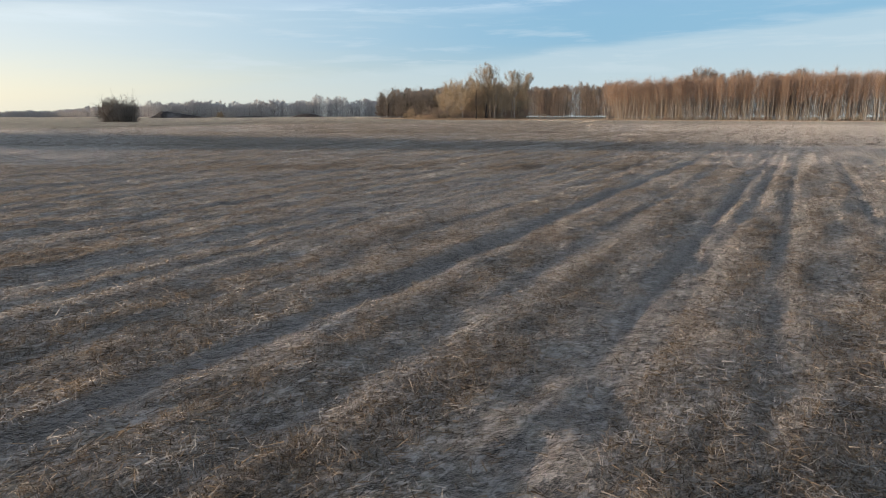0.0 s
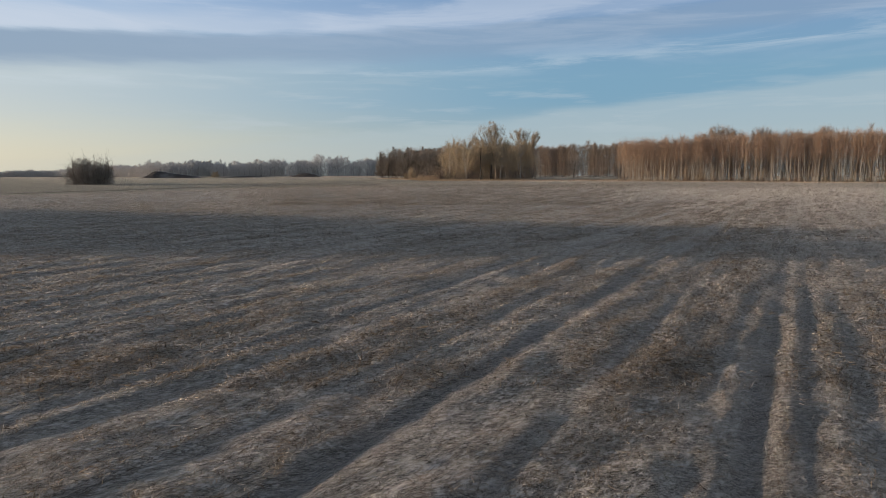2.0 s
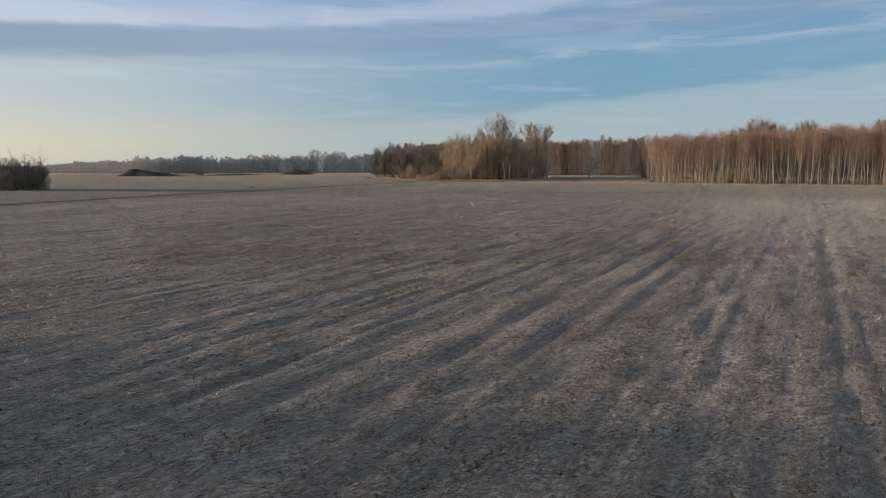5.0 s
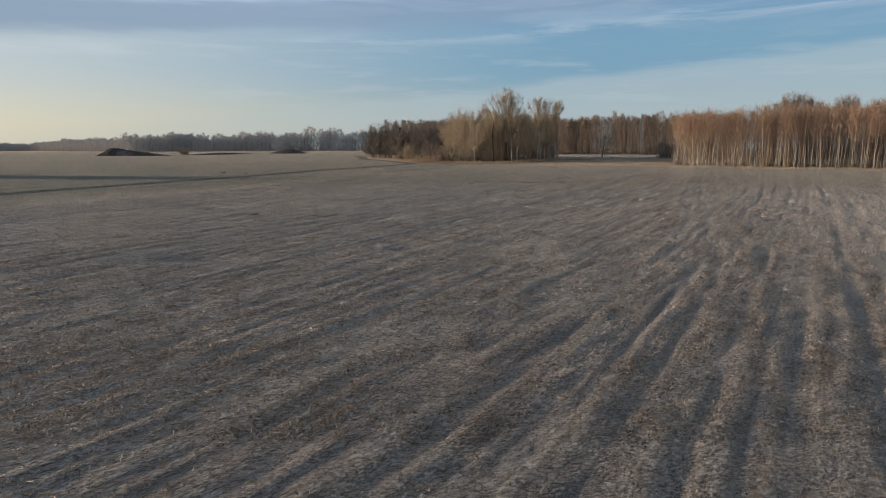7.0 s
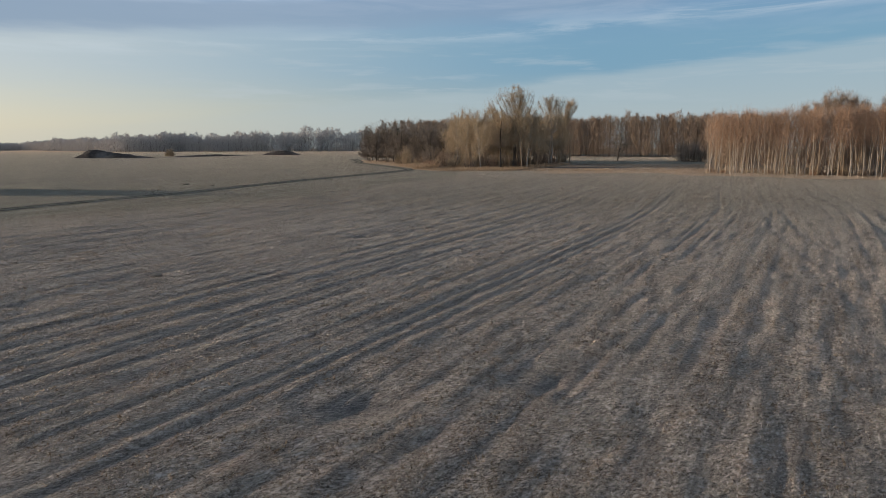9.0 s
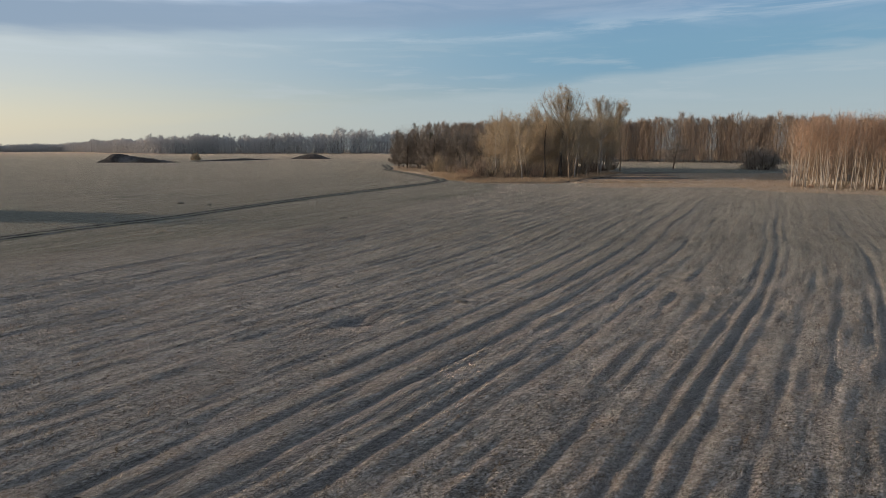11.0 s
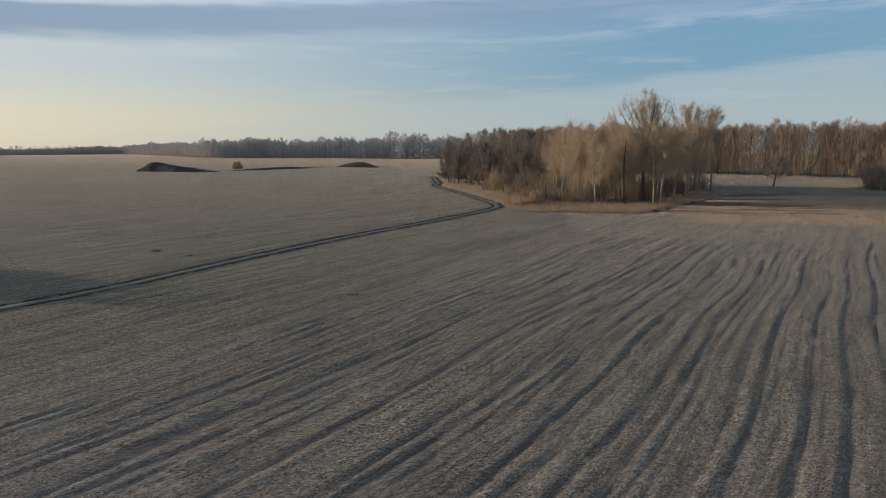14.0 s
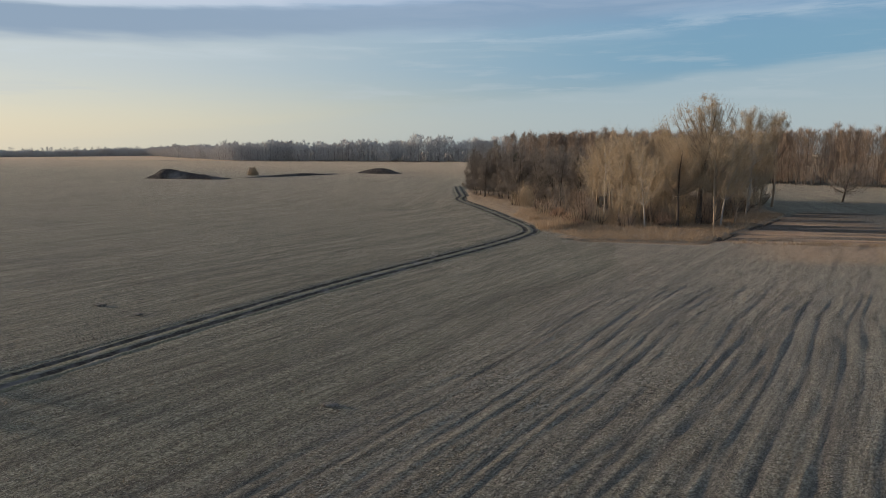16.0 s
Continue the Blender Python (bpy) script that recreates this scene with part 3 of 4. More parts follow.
def bough(rng, start, way, length, lift, steps=6, wild=0.12):
    pts = [np.array(start, float)]
    w = np.array(way, float)
    w /= np.linalg.norm(w)
    for _ in range(steps):
        w = w + rng.normal(0, wild, 3) + np.array([0, 0, lift])
        w /= np.linalg.norm(w)
        pts.append(pts[-1] + w * length / steps)
    return pts


def make_tree(name, seed, h, trunk_r, low, spread, limbs, twigs, bark, twig, up=0.9, twig_len=1.1, twig_w=0.045, forks=1, lean=0.03, round_top=False, thick=True, fill=0.6):
    """A bare tree: tapered trunk, limbs that leave it, side shoots and a crown of fine twigs."""
    rng = np.random.default_rng(seed)
    root = new(name)
    tv, tf, lv, lf = [], [], [], []
    tips = []
    stems = []
    steps = 6 if thick else 4
    for s in range(forks):
        a = rng.uniform(0, 6.28)
        out = 0.0 if forks == 1 else rng.uniform(0.06, 0.16)
        way = np.array([math.cos(a) * out + rng.normal(0, lean), math.sin(a) * out + rng.normal(0, lean), 1.0])
        hh = h * (1.0 if s == 0 else rng.uniform(0.75, 0.97))
        pts = bough(rng, (rng.normal(0, 0.12) * (forks > 1), rng.normal(0, 0.12) * (forks > 1), -0.15), way, hh + 0.15, 0.02, 9, 0.035)
        rad = [trunk_r * (1.15 if i == 0 else 1) * (1 - 0.93 * (i / 9) ** 1.3) * (1 if s == 0 else 0.75) + 0.008 for i in range(10)]
        tube(tv, tf, pts, rad, 7)
        stems.append((np.array(pts), rad))
    for k in range(limbs):
        pts, rad = stems[k % forks]
        f = low + (0.97 - low) * ((k + rng.uniform(0, 1)) / limbs)
        i = min(int(f * 9), 8)
        base = pts[i] + (pts[i + 1] - pts[i]) * (f * 9 - i)
        r0 = np.interp(f * 9, range(10), rad) * 0.55
        a = k * 2.4 + rng.uniform(-0.5, 0.5)
        if round_top:
            reach = spread * (0.35 + 0.65 * math.sin(math.pi * min(1, (f - low) / (1 - low) * 0.75 + 0.22))) * rng.uniform(0.75, 1.15)
        else:
            reach = spread * (1.05 - 0.75 * (f - low) / (1 - low)) * rng.uniform(0.65, 1.2)
        way = np.array([math.cos(a), math.sin(a), up * rng.uniform(0.6, 1.3)])
        lp = bough(rng, base, way, reach * math.sqrt(1 + up * up) * 0.9, 0.10 * up, steps, 0.13)
        tube(lv, lf, lp, [max(0.012, r0 * (1 - 0.88 * j / steps)) for j in range(steps + 1)], 4 if thick else 3)
        lp = np.array(lp)
        for j in range(2, steps + 1):
            for _ in range(2):
                sw = lp[j] - lp[j - 1]
                sw = sw / np.linalg.norm(sw) + rng.normal(0, 0.55, 3) + np.array([0, 0, 0.25])
                sp = np.array(bough(rng, lp[j], sw, reach * rng.uniform(0.30, 0.6), 0.06, 3, 0.16))
                if thick:
                    tube(lv, lf, sp[[0, 1, 3]], [max(0.012, r0 * 0.32), max(0.010, r0 * 0.2), 0.008], 3)
                tips.append(sp)
    for pts, _ in stems:
        tips.append(pts[-3:])
    # twigs grow from the side shoots and fill the crown between them
    cloud = [haze(rng, int(twigs * fill / forks), pts[-1][2], low * 0.8, spread * (0.8 if forks > 1 else 1.0), round_top, twig_len, twig_w, pts) for pts, _ in stems]
    twigs = int(twigs * (1 - fill))
    pick = rng.integers(0, len(tips), twigs)
    along = rng.uniform(0.1, 1.0, twigs)
    pos, way = np.zeros((twigs, 3)), np.zeros((twigs, 3))
    for i in range(twigs):
        p = tips[pick[i]]
        q = along[i] * (len(p) - 1)
        j = min(int(q), len(p) - 2)
        pos[i] = p[j] + (p[j + 1] - p[j]) * (q - j)
        way[i] = p[j + 1] - p[j]
    way /= np.linalg.norm(way, axis=1)[:, None] + 1e-9
    way = way * 0.7 + rng.normal(0, 0.62, (twigs, 3)) + np.array([0, 0, 0.30])
    way /= np.linalg.norm(way, axis=1)[:, None]
    tw = slivers(rng, pos, way, twig_len * rng.uniform(0.5, 1.3, twigs), twig_w * rng.uniform(0.7, 1.4, twigs))
    tw = np.concatenate([tw, *cloud])
    part("trunk", tv, tf, bark, root, smooth=True)
    crown_part(lv, lf, bark if thick else twig, tw, twig, root)
    return root


def broom_tree(name, seed, h, trunk_r, fork, lobes, boughs, twigs, bark, limb, twig, twig_len=0.8, twig_w=0.03, lean=0.02):
    """A bare broadleaf: trunk, boughs that rise and spread into rounded lobes, and a fine haze of twigs round their ends.

    lobes: (x, y, z, half width, half height) from the foot of the trunk."""
    rng = np.random.default_rng(seed)
    root = new(name)
    tv, tf, lv, lf = [], [], [], []
    stem = np.array(bough(rng, (0, 0, -0.15), (rng.normal(0, lean), rng.normal(0, lean), 1.0), h * 0.86, 0.02, 9, 0.04))
    rad = [trunk_r * (1.25 if i == 0 else 1) * (1 - 0.92 * (i / 9) ** 1.2) + 0.012 for i in range(10)]
    tube(tv, tf, stem, rad, 8)
    size = np.array([b[3] ** 2 * b[4] for b in lobes]) ** 0.75
    share = size / size.sum()
    tris = []
    for (cx, cy, cz, rx, rz), part_of in zip(lobes, share):
        n = max(4, int(boughs * part_of))
        count = max(10, int(twigs * part_of / n))
        for k in range(n):
            d = rng.normal(size=3)
            d[2] = abs(d[2]) * 0.8 - 0.25
            d /= np.linalg.norm(d)
            q = rng.uniform(0.55, 0.97)
            end = np.array([cx, cy, cz]) + d * q * np.array([rx, rx, rz])
            side = math.hypot(end[0], end[1])
            z0 = np.clip(end[2] - rng.uniform(1.0, 1.9) * side - rng.uniform(0.5, 3.0), fork * h, h * 0.8)
            z0 = min(z0, max(fork * h * 0.7, end[2] - 0.6))
            base = np.array([np.interp(z0, stem[:, 2], stem[:, 0]), np.interp(z0, stem[:, 2], stem[:, 1]), z0])
            r0 = np.interp(z0, stem[:, 2], rad) * rng.uniform(0.3, 0.55)
            knee = base + (end - base) * np.array([0.62, 0.62, 0.36]) + rng.normal(0, 0.25, 3)
            ts = np.linspace(0, 1, 7)[:, None]
            path = (1 - ts) ** 2 * base + 2 * ts * (1 - ts) * knee + ts ** 2 * end + rng.normal(0, 0.07, (7, 3)) * ts
            tube(lv, lf, path, [max(0.022, r0 * (1 - 0.85 * j / 6)) for j in range(7)], 4 if trunk_r > 0.15 else 3)
            shoots = [path[3:]]
            for j in (3, 4, 5):
                sw = path[j + 1] - path[j]
                sw = sw / np.linalg.norm(sw) + rng.normal(0, 0.6, 3)
                sp = np.array(bough(rng, path[j], sw, rx * rng.uniform(0.18, 0.36), 0.05, 3, 0.18))
                tube(lv, lf, sp[[0, 1, 3]], [max(0.018, r0 * 0.3), 0.016, 0.009], 3)
                shoots.append(sp)
            pos = np.zeros((count, 3))
            for i in range(count):
                p = shoots[int(rng.integers(0, 4))]
                g = rng.uniform(0.15, 1.0) * (len(p) - 1)
                j = min(int(g), len(p) - 2)
                pos[i] = p[j] + (p[j + 1] - p[j]) * (g - j)
            pos += rng.normal(0, 0.22, (count, 3))
            way = (pos - np.array([cx, cy, cz - rz * 0.5])) / max(rx, rz)
            way = way / (np.linalg.norm(way, axis=1)[:, None] + 1e-6) * 0.75 + rng.normal(0, 0.5, (count, 3))
            way /= np.linalg.norm(way, axis=1)[:, None]
            out = np.linalg.norm((pos - np.array([cx, cy, cz])) / np.array([rx, rx, rz]), axis=1)
            keep = out < 1.06 + rng.normal(0, 0.06, count)
            tris.append(slivers(rng, pos, way, twig_len * rng.uniform(0.5, 1.2, count) * np.clip(1.5 - out, 0.3, 1), twig_w * rng.uniform(0.7, 1.4, count))[keep])
        n = int(twigs * part_of * 0.20)
        d = rng.normal(size=(n, 3))
        d[:, 2] += 0.35
        d /= np.linalg.norm(d, axis=1)[:, None]
        lump = 1 + 0.07 * np.sin(5 * np.arctan2(d[:, 1], d[:, 0]) + 6 * d[:, 2] + cx)
        pos = np.array([cx, cy, cz]) + d * (lump * rng.uniform(0.25, 1.0, n) ** 0.55)[:, None] * np.array([rx, rx, rz]) * 0.97
        way = d * 0.6 + rng.normal(0, 0.45, (n, 3)) + np.array([0, 0, 0.3])
        way /= np.linalg.norm(way, axis=1)[:, None]
        tris.append(slivers(rng, pos, way, twig_len * rng.uniform(0.35, 0.75, n), twig_w * rng.uniform(0.6, 1.1, n)))
    part("trunk", tv, tf, bark, root, smooth=True)
    crown_part(lv, lf, limb, np.concatenate(tris), twig, root)
    return root


def make_pine(name, seed, h, spread, bark, needle):
    """An evergreen with whorls of drooping, needle-covered boughs."""
    rng = np.random.default_rng(seed)
    root = new(name)
    tv, tf, lv, lf = [], [], [], []
    pts = bough(rng, (0, 0, -0.15), (0, 0, 1), h + 0.1, 0.02, 8, 0.02)
    tube(tv, tf, pts, [0.17 * (1 - 0.93 * i / 8) + 0.01 for i in range(9)], 7)
    pos, way = [], []
    z = 0.08 * h
    while z < h * 0.97:
        f = z / h
        for k in range(9):
            a = k * 0.7 + z * 2.1 + rng.uniform(-0.3, 0.3)
            reach = spread * (1.08 - f) ** 0.75 * rng.uniform(0.6, 1.15)
            lp = np.array(bough(rng, (0, 0, z), (math.cos(a), math.sin(a), rng.uniform(0.0, 0.5) - 0.3 * (1 - f)), reach, 0.05, 4, 0.14))
            tube(lv, lf, lp, [0.035 * (1 - 0.8 * j / 4) for j in range(5)], 3)
            for _ in range(int(14 + 18 * reach)):
                q = rng.uniform(0.1, 4)
                j = min(int(q), 3)
                pos.append(lp[j] + (lp[j + 1] - lp[j]) * (q - j))
                d = lp[j + 1] - lp[j]
                way.append(d / np.linalg.norm(d) * 0.5 + rng.normal(0, 0.55, 3) + np.array([0, 0, 0.05]))
        z += 0.40 + 0.2 * rng.random()
    pos, way = np.array(pos), np.array(way)
    way /= np.linalg.norm(way, axis=1)[:, None]
    n = len(pos)
    tw = slivers(rng, pos, way, rng.uniform(0.25, 0.65, n), rng.uniform(0.05, 0.10, n))
    part("trunk", tv, tf, bark, root, smooth=True)
    crown_part(lv, lf, bark, tw, needle, root)
    return root


def make_bush(name, seed, h, w, stems, twigs, bark, twig, twig_len=0.8, twig_w=0.05):
    """A many-stemmed shrub."""
    rng = np.random.default_rng(seed)
    root = new(name)
    lv, lf, tips = [], [], []
    for k in range(stems):
        a, r = rng.uniform(0, 6.28), w * 0.28 * math.sqrt(rng.random())
        s = (math.cos(a) * r, math.sin(a) * r, -0.1)
        out = rng.uniform(0.05, 0.9)
        top = h * (1.05 - 0.45 * out) * rng.uniform(0.7, 1.0)
        lp = bough(rng, s, (math.cos(a) * out, math.sin(a) * out, 1.0), top, 0.03, 6, 0.12)
        tube(lv, lf, lp, [0.07 * (1 - 0.85 * j / 6) + 0.006 for j in range(7)], 4)
        lp = np.array(lp)
        tips.append(lp[1:])
        for j in range(1, 7):
            sw = lp[j] - lp[j - 1]
            sw = sw / np.linalg.norm(sw) + rng.normal(0, 0.6, 3)
            sp = bough(rng, lp[j], sw, w * rng.uniform(0.12, 0.25), 0.05, 3, 0.2)
            tube(lv, lf, sp, [0.02, 0.015, 0.01, 0.006], 3)
            tips.append(np.array(sp))
    pick = rng.integers(0, len(tips), twigs)
    pos, way = np.zeros((twigs, 3)), np.zeros((twigs, 3))
    for i in range(twigs):
        p = tips[pick[i]]
        q = rng.uniform(0, len(p) - 1)
        j = min(int(q), len(p) - 2)
        pos[i] = p[j] + (p[j + 1] - p[j]) * (q - j)
        way[i] = p[j + 1] - p[j]
    way /= np.linalg.norm(way, axis=1)[:, None] + 1e-9
    way = way * 0.6 + rng.normal(0, 0.6, (twigs, 3)) + np.array([0, 0, 0.2])
    way /= np.linalg.norm(way, axis=1)[:, None]
    tw = slivers(rng, pos, way, twig_len * rng.uniform(0.5, 1.2, twigs), twig_w * rng.uniform(0.7, 1.4, twigs))
    tw = tw[np.linalg.norm(tw[:, 2] / np.array([w * 0.53, w * 0.53, h * 1.02]), axis=1) < 1.0 + rng.normal(0, 0.04, twigs)]
    # fine outer twigs round the dome
    n = int(twigs * 0.9)
    d = rng.normal(size=(n, 3))
    d[:, 2] = np.abs(d[:, 2])
    d /= np.linalg.norm(d, axis=1)[:, None]
    lump = 0.86 + 0.10 * np.sin(5 * np.arctan2(d[:, 1], d[:, 0]) + seed) + 0.08 * np.sin(9 * d[:, 2] + 3 * d[:, 0] + seed)
    pos = d * (lump * rng.uniform(0.35, 1.0, n) ** 0.6)[:, None] * np.array([w * 0.5, w * 0.5, h * 0.95])
    way = d * 0.8 + rng.normal(0, 0.5, (n, 3)) + np.array([0, 0, 0.3])
    way /= np.linalg.norm(way, axis=1)[:, None]
    tw = np.concatenate([tw, slivers(rng, pos, way, twig_len * rng.uniform(0.4, 0.9, n), twig_w * rng.uniform(0.7, 1.3, n))])
    crown_part(lv, lf, bark, tw, twig, root)
    return root


def plant(ob, x, y, turn=0.0, size=1.0, lean=0.0):
    """Moves a finished tree to its place."""
    ob.matrix_basis = pose(x, y, height_at(x, y) - 0.03, lean, 0, turn) @ Matrix.Scale(size, 4)
    return ob


def plant_copy(ob, x, y, turn, size, lean=0.0):
    made = copy_thing(ob, pose(x, y, height_at(x, y) - 0.03, lean, 0, turn))
    made.scale = (size, size, size)
    return made


rnd = random.Random(7)

# --- the copse: three tall poplars, birches, dark alders and pines
tall = broom_tree("poplar_tree", 101, 20.0, 0.40, 0.28, ((-2.6, 0, 16.6, 2.4, 2.4), (0.2, -0.6, 17.5, 2.5, 2.3), (0.2, 0.8, 15.4, 3.0, 2.6), (2.9, 0.4, 16.7, 2.2, 2.2), (-4.8, 0.6, 13.6, 3.2, 3.2), (4.2, 0.3, 12.2, 3.2, 3.4), (-1.0, -1.2, 10.6, 4.2, 3.8)), 150, 34000, DARKBARK, TAN, TWIG_TAN, 0.62, 0.026)
tagged(tall, "tall bare poplar with dark trunk, pale forks and domed crown", "tree", "copse trees")
plant(tall, 17.3, 323.5, 0, 1.10)
tall2 = broom_tree("poplar_tree", 102, 18.9, 0.27, 0.42, ((-2.0, 0, 15.8, 2.2, 2.2), (0.4, 0.5, 16.4, 2.2, 2.1), (2.9, 0.6, 15.7, 2.1, 2.2), (0.5, 0, 14.2, 2.8, 2.4), (0.3, -0.5, 11.4, 3.6, 3.4)), 84, 19000, BIRCH, BIRCH, TWIG_TAN, 0.62, 0.026)
tagged(tall2, "tall bare poplar with whitish trunk and twin rounded crown", "tree", "copse trees")
plant(tall2, 30.6, 346.0, 0, 1.13)
tall3 = broom_tree("poplar_tree", 103, 18.0, 0.20, 0.50, ((0.3, 0, 15.8, 1.9, 2.3), (-1.0, 0.4, 12.8, 1.7, 2.2)), 46, 9000, TAN, TAN, TWIG_TAN, 0.62, 0.026)
tagged(tall3, "slender bare poplar with a small rounded crown", "tree", "copse trees")
plant(tall3, 38.0, 356.0, 0, 1.12)
broad_tree = broom_tree("copse_tree", 104, 15.0, 0.26, 0.34, ((0, 0, 11.0, 3.6, 3.9), (-3.0, 0, 8.8, 2.4, 2.6), (2.4, 0, 8.0, 2.4, 2.6)), 90, 12000, DARKBARK, TAN, TWIG_TAN, 0.7, 0.027)
tagged(broad_tree, "broad bare tree with dark trunk on the copse edge", "tree", "copse trees")
plant(broad_tree, 13.4, 319.5, 0)
uprights = [broom_tree("copse_tree", 106 + i, hh, 0.20, 0.30, ((-0.6, 0, hh - 3.4, 2.7, 3.3), (1.5, 0.5, hh - 5.2, 2.5, 3.2), (-1.8, -0.4, hh - 7.4, 2.6, 3.2), (0.6, 0, hh - 10.0, 2.6, 3.0)), 80, 9000, TAN, TAN, TWIG_TAN, 0.7, 0.027)
            for i, hh in enumerate((16.6, 15.6))]
for i, (x, y, size) in enumerate(((8.7, 331.5, 0.99), (12.4, 333.0, 1.10), (4.6, 335.0, 0.93), (22.6, 331.5, 0.96), (1.2, 339.0, 0.92), (17.5, 338.0, 1.02), (25.5, 343.5, 1.0), (33.6, 352.5, 0.98))):
    ob = plant(uprights[i], x, y, 0, size) if i < 2 else plant_copy(uprights[i % 2], x, y, 67 * i, size)
    tagged(ob, "upright bare tree with tan forks inside the copse", "tree", "copse trees")

tans = [broom_tree("copse_tree", 110 + i, hh, r, fk, ((0, 0, hh * 0.80, w, hh * 0.20), (-0.9, 0.4, hh * 0.58, w * 0.95, hh * 0.22), (0.8, -0.5, hh * 0.40, w * 0.85, hh * 0.19)), 26, 2900, b, b, TWIG_TAN, 0.9, 0.034, 0.05)
        for i, (hh, r, fk, w, b) in enumerate(((14.0, 0.13, 0.26, 2.9, BIRCH), (13.0, 0.13, 0.18, 3.3, TAN), (15.0, 0.13, 0.26, 3.0, TAN), (12.0, 0.12, 0.20, 3.0, TAN)))]
spots = [(4.4, 324.6), (6.9, 327.3), (5.4, 331.0), (9.6, 322.0), (8.2, 318.6), (13.4, 327.5), (21.5, 330.0), (24.2, 334.2), (20.4, 321.4), (10.5, 333.5), (26.5, 338.5), (16.5, 336.0),
         (29.0, 340.2), (22.0, 342.0), (33.5, 348.5), (8.0, 341.0), (27.0, 350.0), (14.5, 346.0), (36.0, 362.0), (31.0, 360.0), (20.0, 355.0), (25.0, 365.0), (9.0, 352.0), (34.0, 371.0),
         (2.2, 329.5), (1.0, 335.0), (18.8, 318.6), (23.8, 326.8),
         (0.5, 343.0), (5.0, 347.5), (11.5, 340.5), (18.0, 349.0), (23.5, 356.5), (29.5, 366.5), (4.0, 338.0), (15.0, 357.0), (20.5, 363.0), (27.5, 344.5), (33.0, 355.0), (37.5, 366.0)]
for i, (x, y) in enumerate(spots):
    src = tans[i % 4]
    size = rnd.uniform(0.95, 1.20) if i % 5 else rnd.uniform(0.80, 0.95)
    ob = src if i < 4 else plant_copy(src, x, y, rnd.uniform(0, 360), size, rnd.uniform(-3, 3))
    if i < 4:
        plant(src, x, y, rnd.uniform(0, 360), size)
    tagged(ob, ("bare birch with white trunk and tan twigs" if i % 4 == 0 else "bare tree with tan bark and fine twigs") + " on the copse edge", "tree", "copse trees")

alders = [broom_tree("alder_tree", 130 + i, hh, 0.12, 0.10, ((0, 0, hh * 0.74, w, hh * 0.26), (0.7, 0.3, hh * 0.48, w * 1.05, hh * 0.27), (-0.6, -0.4, hh * 0.20, w * 1.1, hh * 0.22)), 22, 4200, DARKBARK, DARKBARK, TWIG_DARK, 1.0, 0.056, 0.05)
          for i, (hh, w) in enumerate(((13.4, 3.4), (12.8, 3.6), (13.8, 3.3)))]
n_alder = 0
for gx in range(9):
    for gy in range(4):
        x = -27.6 + gx * 3.2 + rnd.uniform(-1.2, 1.2)
        y = 372.5 - gx * 3.55 + gy * 2.4 + rnd.uniform(-1.2, 1.2)
        if gx > 6 and gy < 1:
            continue
        src = alders[n_alder % 3]
        ob = plant(src, x, y, rnd.uniform(0, 360), rnd.uniform(0.86, 1.06)) if n_alder < 3 else plant_copy(src, x, y, rnd.uniform(0, 360), rnd.uniform(0.86, 1.06), rnd.uniform(-3, 3))
        tagged(ob, "dark bare alder standing close in the copse thicket", "tree", "copse trees")
        n_alder += 1
pine = make_pine("pine_tree", 150, 13.4, 2.3, DARKBARK, NEEDLE)
for i, (x, y) in enumerate(((-17.0, 366.5), (-2.5, 352.0))):
    ob = plant(pine, x, y, 0, 0.85) if i == 0 else plant_copy(pine, x, y, 70 * i, 0.78)
    tagged(ob, "dark green conifer among the bare copse trees", "tree", "copse trees")

# --- undergrowth of the copse
shrubs = [make_bush("shrub", 160 + i, hh, 3.4, 12, 850, DARKBARK, tw, 0.6, 0.032) for i, (hh, tw) in enumerate(((2.6, TWIG_BROWN), (3.4, TWIG_TAN), (2.0, TWIG_RED)))]
for i in range(24):
    x = rnd.uniform(-16, 34)
    y = max(311.0, 312.5 + max(0, -x - 3) * 2.2 + max(0, x - 16) * 1.75) + rnd.uniform(5, 24)
    src = shrubs[i % 3]
    ob = plant(src, x, y, rnd.uniform(0, 360), rnd.uniform(0.7, 1.2)) if i < 3 else plant_copy(src, x, y, rnd.uniform(0, 360), rnd.uniform(0.6, 1.25))
    tagged(ob, ("brown", "tan", "russet")[i % 3] + " leafless shrub in the copse undergrowth", "shrub", "copse shrubs")

saplings = [make_bush("sapling_clump", 164 + i, hh, 4.4, 15, 1300, bk, tw, 0.8, 0.034) for i, (hh, bk, tw) in enumerate(((6.4, TAN, TWIG_TAN), (5.2, DARKBARK, TWIG_BROWN), (7.2, TAN, TWIG_DARK)))]
for i in range(40):
    x = rnd.uniform(-14, 37)
    y = max(320.0, 322.0 + max(0, -x) * 1.9 + max(0, x - 18) * 1.6) + 30 * rnd.random() ** 1.2
    src = saplings[i % 3]
    ob = plant(src, x, y, rnd.uniform(0, 360), rnd.uniform(0.75, 1.1)) if i < 3 else plant_copy(src, x, y, rnd.uniform(0, 360), rnd.uniform(0.65, 1.15))
    tagged(ob, ("tan", "brown", "grey-brown")[i % 3] + " clump of bare saplings under the copse trees", "saplings", "copse saplings")

